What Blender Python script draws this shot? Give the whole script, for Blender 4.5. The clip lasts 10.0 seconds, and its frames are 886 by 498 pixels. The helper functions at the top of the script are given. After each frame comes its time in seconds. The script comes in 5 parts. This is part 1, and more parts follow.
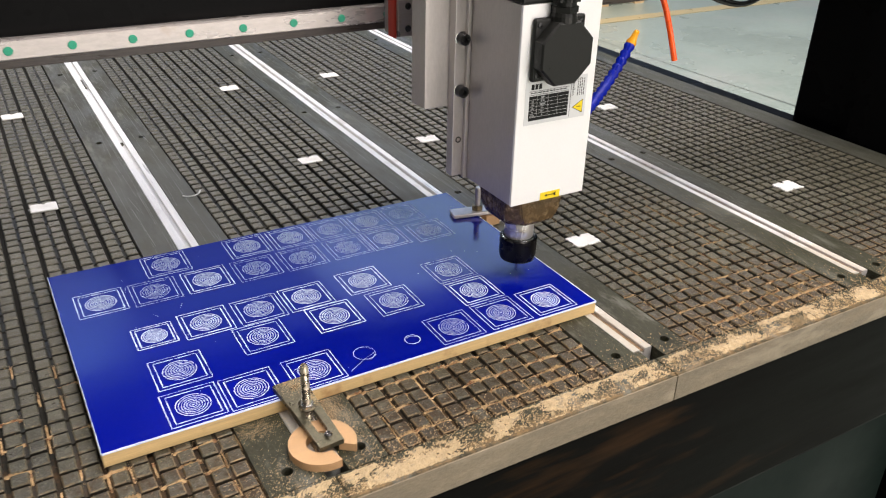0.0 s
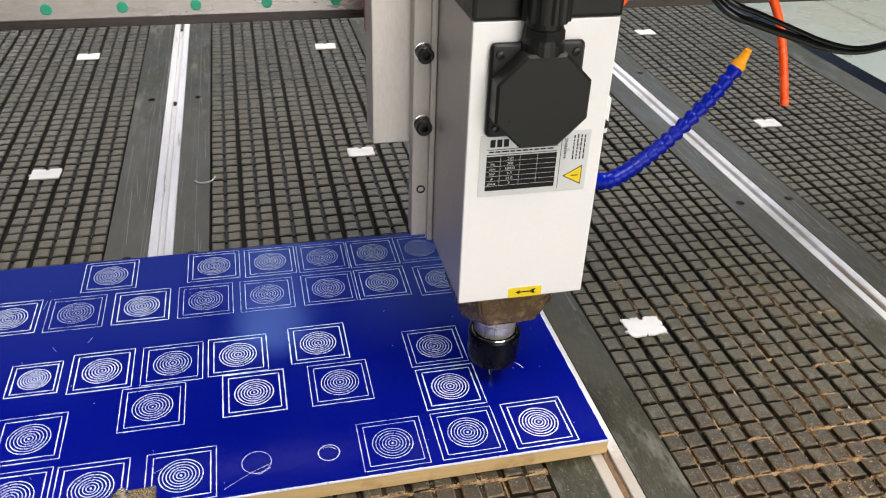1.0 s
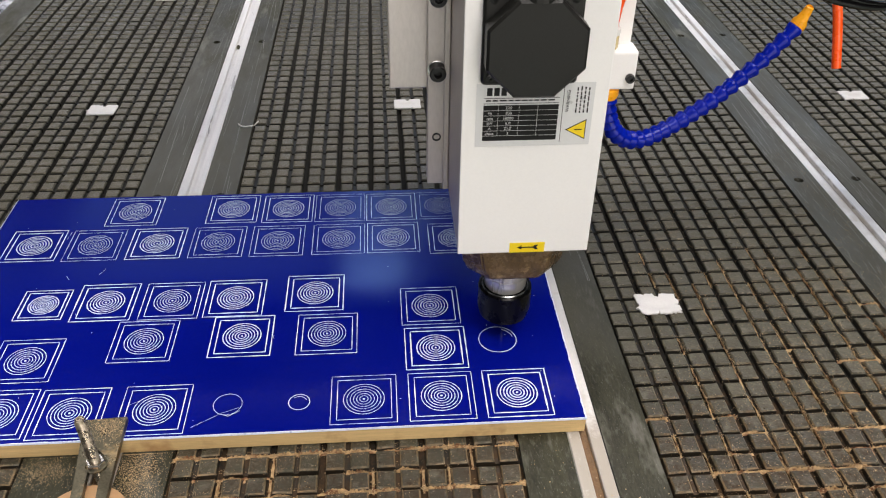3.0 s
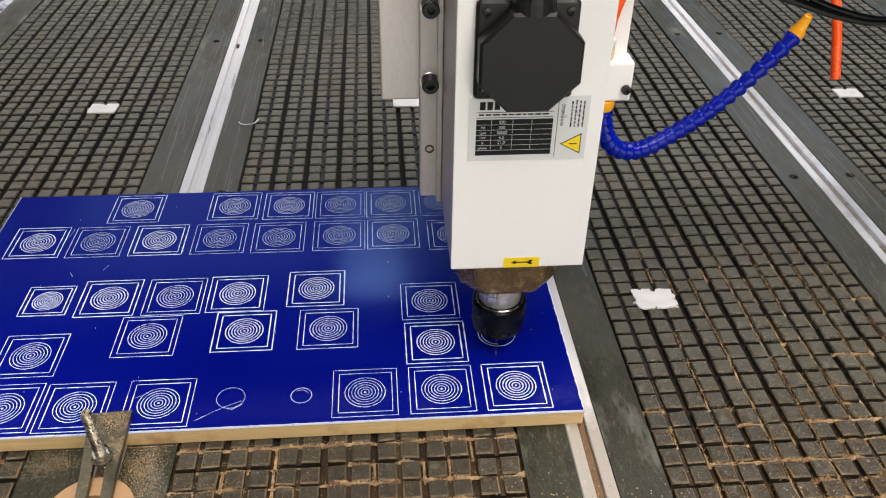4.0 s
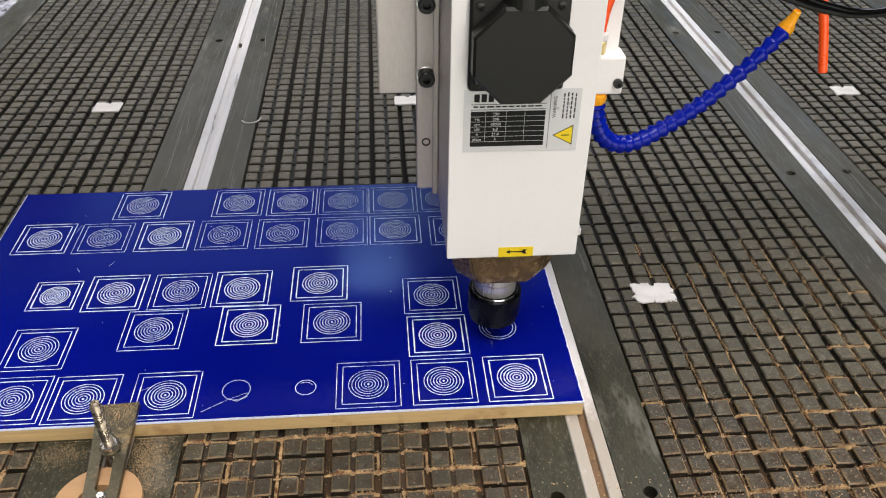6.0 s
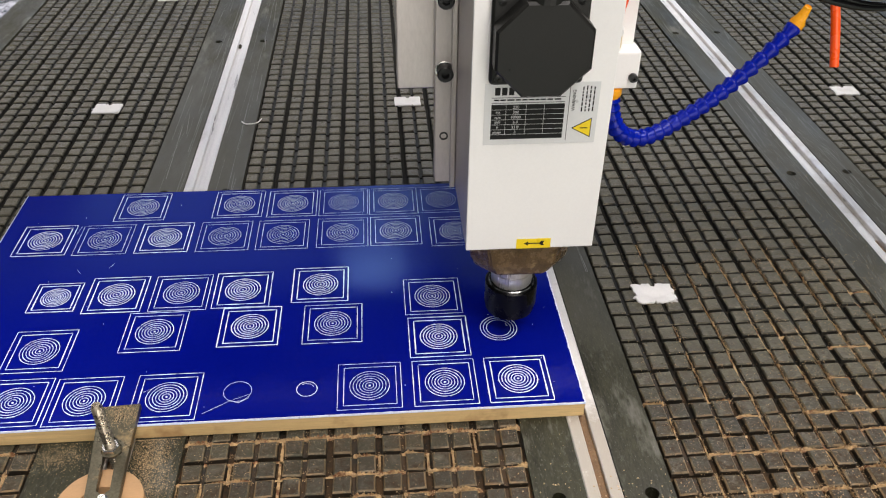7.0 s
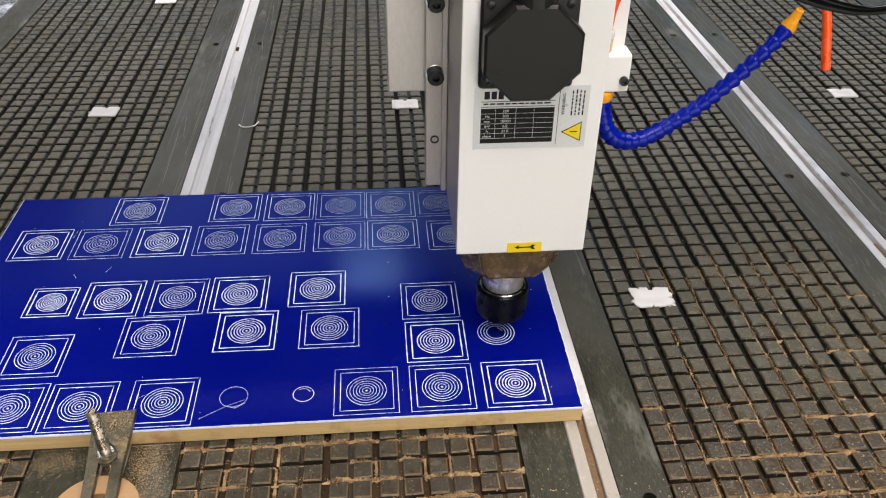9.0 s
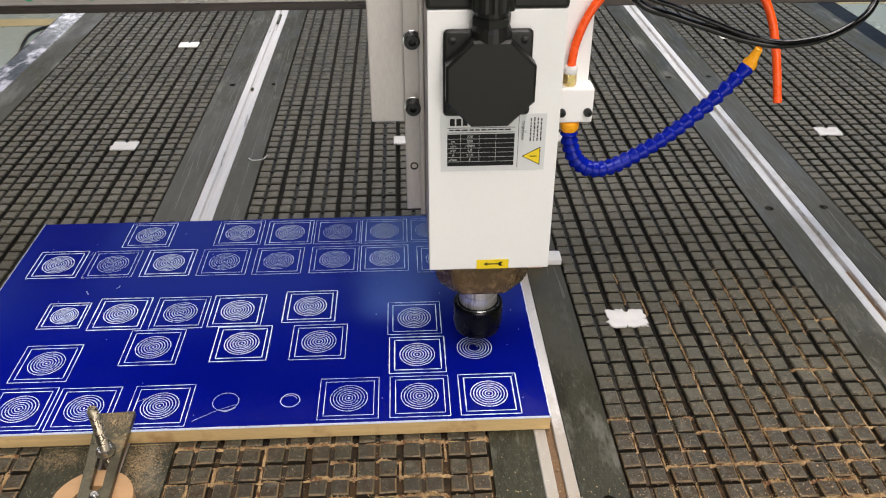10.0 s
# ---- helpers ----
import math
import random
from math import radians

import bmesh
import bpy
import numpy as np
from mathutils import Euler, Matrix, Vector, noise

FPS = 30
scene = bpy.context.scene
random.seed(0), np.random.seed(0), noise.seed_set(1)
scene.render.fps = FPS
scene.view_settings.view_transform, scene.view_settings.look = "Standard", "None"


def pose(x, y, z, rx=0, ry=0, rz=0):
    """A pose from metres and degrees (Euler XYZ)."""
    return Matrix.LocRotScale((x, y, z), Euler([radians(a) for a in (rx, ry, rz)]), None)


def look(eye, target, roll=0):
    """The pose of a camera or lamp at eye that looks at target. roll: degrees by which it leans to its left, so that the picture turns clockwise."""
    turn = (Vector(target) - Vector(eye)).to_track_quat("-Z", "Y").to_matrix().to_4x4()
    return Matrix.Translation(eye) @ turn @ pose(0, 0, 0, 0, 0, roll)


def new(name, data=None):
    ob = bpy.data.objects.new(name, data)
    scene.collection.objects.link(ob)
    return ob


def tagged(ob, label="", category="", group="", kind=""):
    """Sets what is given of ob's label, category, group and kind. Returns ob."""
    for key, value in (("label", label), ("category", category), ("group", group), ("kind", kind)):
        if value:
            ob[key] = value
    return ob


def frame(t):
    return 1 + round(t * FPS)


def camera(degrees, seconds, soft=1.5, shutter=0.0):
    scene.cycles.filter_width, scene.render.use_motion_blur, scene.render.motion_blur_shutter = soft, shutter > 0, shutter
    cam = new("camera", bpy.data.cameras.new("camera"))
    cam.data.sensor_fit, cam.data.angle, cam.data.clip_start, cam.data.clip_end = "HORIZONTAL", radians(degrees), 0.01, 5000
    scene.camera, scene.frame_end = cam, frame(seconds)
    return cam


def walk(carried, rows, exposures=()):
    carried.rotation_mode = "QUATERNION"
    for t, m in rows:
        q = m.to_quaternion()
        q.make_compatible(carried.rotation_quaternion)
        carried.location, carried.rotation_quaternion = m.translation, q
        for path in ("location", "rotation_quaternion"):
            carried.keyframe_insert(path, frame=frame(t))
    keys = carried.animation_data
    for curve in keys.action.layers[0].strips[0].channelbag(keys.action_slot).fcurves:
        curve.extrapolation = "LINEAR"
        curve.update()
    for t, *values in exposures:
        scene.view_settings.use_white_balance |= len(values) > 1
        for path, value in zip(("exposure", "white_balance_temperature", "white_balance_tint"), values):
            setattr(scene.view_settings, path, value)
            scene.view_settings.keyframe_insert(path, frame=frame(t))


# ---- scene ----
cam = camera(56.1, 10.0, soft=1.12, shutter=0.2)
PATH = [
    (0, (-0.655, -1.135, 0.589), (0.242, 0.39, -0.344), 1.4),
    (0.3, (-0.54, -1.046, 0.583), (0.282, 0.48, -0.415), 2.0),
    (0.5, (-0.449, -0.984, 0.576), (0.279, 0.584, -0.43), 1.7),
    (0.7, (-0.392, -0.945, 0.59), (0.231, 0.646, -0.45), 2.6),
    (1, (-0.295, -0.93, 0.579), (0.121, 0.707, -0.493), 2.2),
    (1.2, (-0.229, -0.927, 0.582), (0.053, 0.716, -0.523), 2.3),
    (1.5, (-0.165, -0.937, 0.578), (-0.037, 0.717, -0.54), 1.7),
    (2, (-0.158, -0.924, 0.576), (-0.078, 0.716, -0.567), 0.9),
    (2.5, (-0.168, -0.925, 0.571), (-0.048, 0.699, -0.59), 0.9),
    (4, (-0.176, -0.94, 0.576), (-0.035, 0.678, -0.591), 1.0),
    (4.5, (-0.179, -0.944, 0.576), (-0.04, 0.674, -0.591), 1.0),
    (5, (-0.178, -0.951, 0.577), (-0.039, 0.667, -0.589), 0.9),
    (5.5, (-0.178, -0.954, 0.578), (-0.038, 0.665, -0.588), 0.9),
    (7, (-0.18, -0.953, 0.579), (-0.038, 0.666, -0.586), 0.8),
    (7.5, (-0.18, -0.954, 0.58), (-0.037, 0.665, -0.585), 0.8),
    (8, (-0.179, -0.951, 0.58), (-0.036, 0.668, -0.586), 0.8),
    (8.5, (-0.178, -0.947, 0.58), (-0.037, 0.671, -0.586), 0.7),
    (9, (-0.178, -0.949, 0.58), (-0.033, 0.671, -0.583), 0.8),
    (9.5, (-0.173, -0.962, 0.587), (-0.016, 0.681, -0.544), 1.0),
    (10, (-0.134, -1.017, 0.592), (-0.052, 0.67, -0.481), -0.0),
]
walk(cam, [(t, look(eye, target, roll)) for t, eye, target, roll in PATH], exposures=[(0.0, 0.39, 6800, 15), (0.5, 0.38, 6750, 15), (1.0, 0.22, 6700, 14), (1.5, 0.09, 6720, 14), (2.0, -0.02, 6750, 14), (10.0, -0.02, 6750, 14)])

# ---- world, lamps, exposure ----

world = bpy.data.worlds.new("world")
scene.world = world
world.use_nodes = True
_sky = world.node_tree.nodes.new("ShaderNodeTexSky")
_sky.sky_type, _sky.sun_disc = "NISHITA", False
_sky.sun_elevation, _sky.sun_rotation = radians(42), radians(150)
_bg = world.node_tree.nodes["Background"]
_bg.inputs["Strength"].default_value = 0.12
world.node_tree.links.new(_sky.outputs[0], _bg.inputs[0])


def window_light(name, eye, target, wide, high, watts, colour=(1, 0.97, 0.93)):
    """An area lamp standing in for daylight in an unseen opening of the hall."""
    lamp = bpy.data.lights.new(name, "AREA")
    lamp.shape, lamp.size, lamp.size_y, lamp.energy, lamp.color = "RECTANGLE", wide, high, watts, colour
    ob = new(name, lamp)
    ob.matrix_world = look(eye, target)
    return ob


FLOOR = -0.80
ROOF = 5.0
HX0, HX1, HY0, HY1 = -9.0, 9.0, -7.0, 13.0
# (x0, x1, y0, y1) of the unseen roof lights with their watts: wide ones added over the machine to brighten it, narrow
# strips farther back for the board's reflections
ROOF_LIGHTS = [(-0.7, 2.1, -4.4, -1.4, 278), (-3.4, -1.2, -1.2, 0.4, 45), (2.2, 4.4, -1.2, 0.4, 80), (-3.4, -1.4, 0.8, 3.4, 75), (1.0, 3.4, 0.8, 3.4, 240), (-0.64, 0.02, 5.5, 6.9, 16), (-0.80, 0.40, 7.2, 9.4, 17), (2.8, 8.6, 6.4, 12.0, 185), (-6.8, -4.8, 4.8, 8.2, 28), (-4.0, -1.0, 6.2, 10.0, 17), (0.6, 2.6, 6.2, 10.0, 11)]
# unseen door opening, added to light the spindle's front
ADDED_DOOR = (-1.0, 4.6, 3.6)
WINDOWS = (3.35, 4.75, ((-8.2, -5.2), (-4.6, -1.6), (-1.0, 2.0), (2.6, 5.6), (6.0, 8.6)))
WINDOW_WATTS = (10, 16, 38, 6, 3)
LOW_WINDOW = (-6.4, -3.2, 1.9, 3.1, 70)
for _x0, _x1, _y0, _y1, _w in ROOF_LIGHTS:
    window_light("unseen_roof_light", ((_x0 + _x1) / 2, (_y0 + _y1) / 2, ROOF + 0.05), ((_x0 + _x1) / 2, (_y0 + _y1) / 2, 0), _x1 - _x0, _y1 - _y0, _w, (0.42, 0.66, 1.0) if _x0 > 2 and _y0 > 4.5 else (0.24, 0.46, 1.0) if _y0 > 4.5 else (1, 0.97, 0.93))
window_light("added_door_light", ((ADDED_DOOR[0] + ADDED_DOOR[1]) / 2, HY0 + 0.02, (ADDED_DOOR[2] + FLOOR) / 2), ((ADDED_DOOR[0] + ADDED_DOOR[1]) / 2, 0, 0.9), ADDED_DOOR[1] - ADDED_DOOR[0], ADDED_DOOR[2] - FLOOR, 175)
for (_x0, _x1), _w in zip(WINDOWS[2], WINDOW_WATTS):
    window_light("window_daylight", ((_x0 + _x1) / 2, HY1 - 0.02, sum(WINDOWS[:2]) / 2), ((_x0 + _x1) / 2, 0, 3.0), _x1 - _x0, WINDOWS[1] - WINDOWS[0], _w, (0.97, 0.98, 1.0))

window_light("window_daylight", ((LOW_WINDOW[0] + LOW_WINDOW[1]) / 2, HY1 - 0.02, (LOW_WINDOW[2] + LOW_WINDOW[3]) / 2), ((LOW_WINDOW[0] + LOW_WINDOW[1]) / 2, 0, 2.2), LOW_WINDOW[1] - LOW_WINDOW[0], LOW_WINDOW[3] - LOW_WINDOW[2], LOW_WINDOW[4], (0.97, 0.98, 1.0))

# ---- materials ----


def node(tree, kind, **values):
    n = tree.nodes.new(kind)
    for key, value in values.items():
        n.inputs[key.replace("_", " ")].default_value = value
    return n


def material(name, base, rough=0.5, metal=0.0, vary=0.25, scale=30.0, fine=400.0, bump=0.1, stretch=(1, 1, 1), rough_vary=0.15,
             dust=None, dust_y=(-0.25, -0.55), dust_most=0.17, pieces=0.0, stain=None, stain_at=0.62, specular=0.5, depth=0.0006, streak=False, flecks=None, worn=None):
    """A surface with broad and fine variation, an optional stain and an optional coat of sawdust that thickens towards the front of the table."""
    m = bpy.data.materials.new(name)
    m.use_nodes = True
    t = m.node_tree
    link = t.links.new
    bsdf = t.nodes["Principled BSDF"]
    where = t.nodes.new("ShaderNodeTexCoord")
    info = t.nodes.new("ShaderNodeObjectInfo")
    shift = t.nodes.new("ShaderNodeVectorMath")
    shift.operation = "MULTIPLY_ADD"
    link(info.outputs["Random"], shift.inputs[0])
    shift.inputs[1].default_value = (3.1, 5.7, 1.3)
    link(where.outputs["Object"], shift.inputs[2])
    bend = node(t, "ShaderNodeMapping", Scale=stretch)
    link(shift.outputs[0], bend.inputs["Vector"])
    broad = node(t, "ShaderNodeTexNoise", Scale=scale, Detail=4.0, Roughness=0.6)
    grain = node(t, "ShaderNodeTexNoise", Scale=fine, Detail=3.0, Roughness=0.7)
    link(bend.outputs[0], broad.inputs["Vector"])
    link(bend.outputs[0], grain.inputs["Vector"])
    both = t.nodes.new("ShaderNodeMath")
    both.operation = "ADD"
    link(broad.outputs["Fac"], both.inputs[0])
    link(grain.outputs["Fac"], both.inputs[1])
    amount = both
    if pieces:
        geo = t.nodes.new("ShaderNodeNewGeometry")
        some = t.nodes.new("ShaderNodeMath")
        some.operation = "ADD"
        link(info.outputs["Random"], some.inputs[0])
        link(geo.outputs["Random Per Island"], some.inputs[1])
        frac = t.nodes.new("ShaderNodeMath")
        frac.operation = "FRACT"
        link(some.outputs[0], frac.inputs[0])
        plus = t.nodes.new("ShaderNodeMath")
        plus.operation = "MULTIPLY_ADD"
        link(frac.outputs[0], plus.inputs[0])
        plus.inputs[1].default_value = pieces
        link(both.outputs[0], plus.inputs[2])
        amount = plus
    ramp = node(t, "ShaderNodeMapRange")
    ramp.inputs["From Min"].default_value, ramp.inputs["From Max"].default_value = 0.6, 1.4 + pieces
    ramp.inputs["To Min"].default_value, ramp.inputs["To Max"].default_value = 1 - vary, 1 + vary
    link(amount.outputs[0], ramp.inputs["Value"])
    tint = t.nodes.new("ShaderNodeVectorMath")
    tint.operation = "SCALE"
    tint.inputs[0].default_value = base
    link(ramp.outputs[0], tint.inputs["Scale"])
    colour = tint.outputs[0]

    def over(colour, factor, top):
        mix = t.nodes.new("ShaderNodeMix")
        mix.data_type = "RGBA"
        link(factor, mix.inputs["Factor"])
        link(colour, mix.inputs["A"])
        mix.inputs["B"].default_value = (*top, 1)
        return mix.outputs["Result"]

    def patch(scale, low, high):
        n = node(t, "ShaderNodeTexNoise", Scale=scale, Detail=5.0, Roughness=0.65)
        link((bend if streak else shift).outputs[0], n.inputs["Vector"])
        r = node(t, "ShaderNodeMapRange")
        r.inputs["From Min"].default_value, r.inputs["From Max"].default_value = low, high
        link(n.outputs["Fac"], r.inputs["Value"])
        return r.outputs[0]

    if stain:
        colour = over(colour, patch(scale * 0.7, stain_at, stain_at + 0.12), stain)
    if flecks:
        top, size, least = flecks
        colour = over(colour, patch(size, least, least + 0.07), top)
        colour = over(colour, patch(size * 0.23, 0.56, 0.80), tuple(0.55 * v for v in top))
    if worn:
        # a paler band with ragged borders: its colour, middle and half width along y
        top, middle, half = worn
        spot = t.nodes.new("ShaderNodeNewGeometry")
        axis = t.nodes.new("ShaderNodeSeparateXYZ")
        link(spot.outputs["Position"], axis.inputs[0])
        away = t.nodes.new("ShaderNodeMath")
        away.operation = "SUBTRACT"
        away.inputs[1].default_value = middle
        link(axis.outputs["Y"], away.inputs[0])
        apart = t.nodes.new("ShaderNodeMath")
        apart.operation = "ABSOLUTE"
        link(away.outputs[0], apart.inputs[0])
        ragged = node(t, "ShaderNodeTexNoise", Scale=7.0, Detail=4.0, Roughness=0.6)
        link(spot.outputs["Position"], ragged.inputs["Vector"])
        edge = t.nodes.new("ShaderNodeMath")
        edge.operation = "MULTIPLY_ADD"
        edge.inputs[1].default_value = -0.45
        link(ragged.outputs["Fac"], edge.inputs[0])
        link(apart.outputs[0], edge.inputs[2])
        band_mix = node(t, "ShaderNodeMapRange")
        band_mix.inputs["From Min"].default_value, band_mix.inputs["From Max"].default_value = half - 0.225 + 0.16, half - 0.225 - 0.12
        band_mix.inputs["To Max"].default_value = 0.85
        link(edge.outputs[0], band_mix.inputs["Value"])
        colour = over(colour, band_mix.outputs[0], top)
    rough_from = None
    if dust:
        geo = t.nodes.new("ShaderNodeNewGeometry")
        xyz = t.nodes.new("ShaderNodeSeparateXYZ")
        link(geo.outputs["Position"], xyz.inputs[0])
        near = node(t, "ShaderNodeMapRange")
        near.inputs["From Min"].default_value, near.inputs["From Max"].default_value = dust_y
        near.inputs["To Min"].default_value, near.inputs["To Max"].default_value = -0.28, dust_most
        link(xyz.outputs["Y"], near.inputs["Value"])
        specks = node(t, "ShaderNodeTexNoise", Scale=60.0, Detail=8.0, Roughness=0.80)
        link(geo.outputs["Position"], specks.inputs["Vector"])
        total = t.nodes.new("ShaderNodeMath")
        total.operation = "ADD"
        link(near.outputs[0], total.inputs[0])
        link(specks.outputs["Fac"], total.inputs[1])
        cover = node(t, "ShaderNodeMapRange")
        cover.inputs["From Min"].default_value, cover.inputs["From Max"].default_value = 0.52, 0.72
        cover.inputs["To Max"].default_value = 0.9
        link(total.outputs[0], cover.inputs["Value"])
        face = t.nodes.new("ShaderNodeSeparateXYZ")
        link(geo.outputs["Normal"], face.inputs[0])
        lies = t.nodes.new("ShaderNodeMath")
        lies.operation, lies.use_clamp = "MULTIPLY", True
        level = t.nodes.new("ShaderNodeMath")
        level.operation = "MAXIMUM"
        level.inputs[1].default_value = 0.38
        link(face.outputs["Z"], level.inputs[0])
        link(cover.outputs[0], lies.inputs[0])
        link(level.outputs[0], lies.inputs[1])
        colour = over(colour, lies.outputs[0], dust)
        rough_from = lies.outputs[0]
    link(colour, bsdf.inputs["Base Color"])
    gloss = node(t, "ShaderNodeMapRange")
    gloss.inputs["From Min"].default_value, gloss.inputs["From Max"].default_value = 0.3, 0.7
    gloss.inputs["To Min"].default_value, gloss.inputs["To Max"].default_value = max(rough - rough_vary, 0.02), min(rough + rough_vary, 1)
    link(broad.outputs["Fac"], gloss.inputs["Value"])
    if rough_from:
        mx = t.nodes.new("ShaderNodeMath")
        mx.operation = "MAXIMUM"
        link(gloss.outputs[0], mx.inputs[0])
        link(rough_from, mx.inputs[1])
        link(mx.outputs[0], bsdf.inputs["Roughness"])
    else:
        link(gloss.outputs[0], bsdf.inputs["Roughness"])
    bsdf.inputs["Metallic"].default_value = metal
    bsdf.inputs["Specular IOR Level"].default_value = specular
    if bump:
        b = node(t, "ShaderNodeBump", Strength=bump, Distance=depth)
        link(both.outputs[0], b.inputs["Height"])
        link(b.outputs[0], bsdf.inputs["Normal"])
    return m


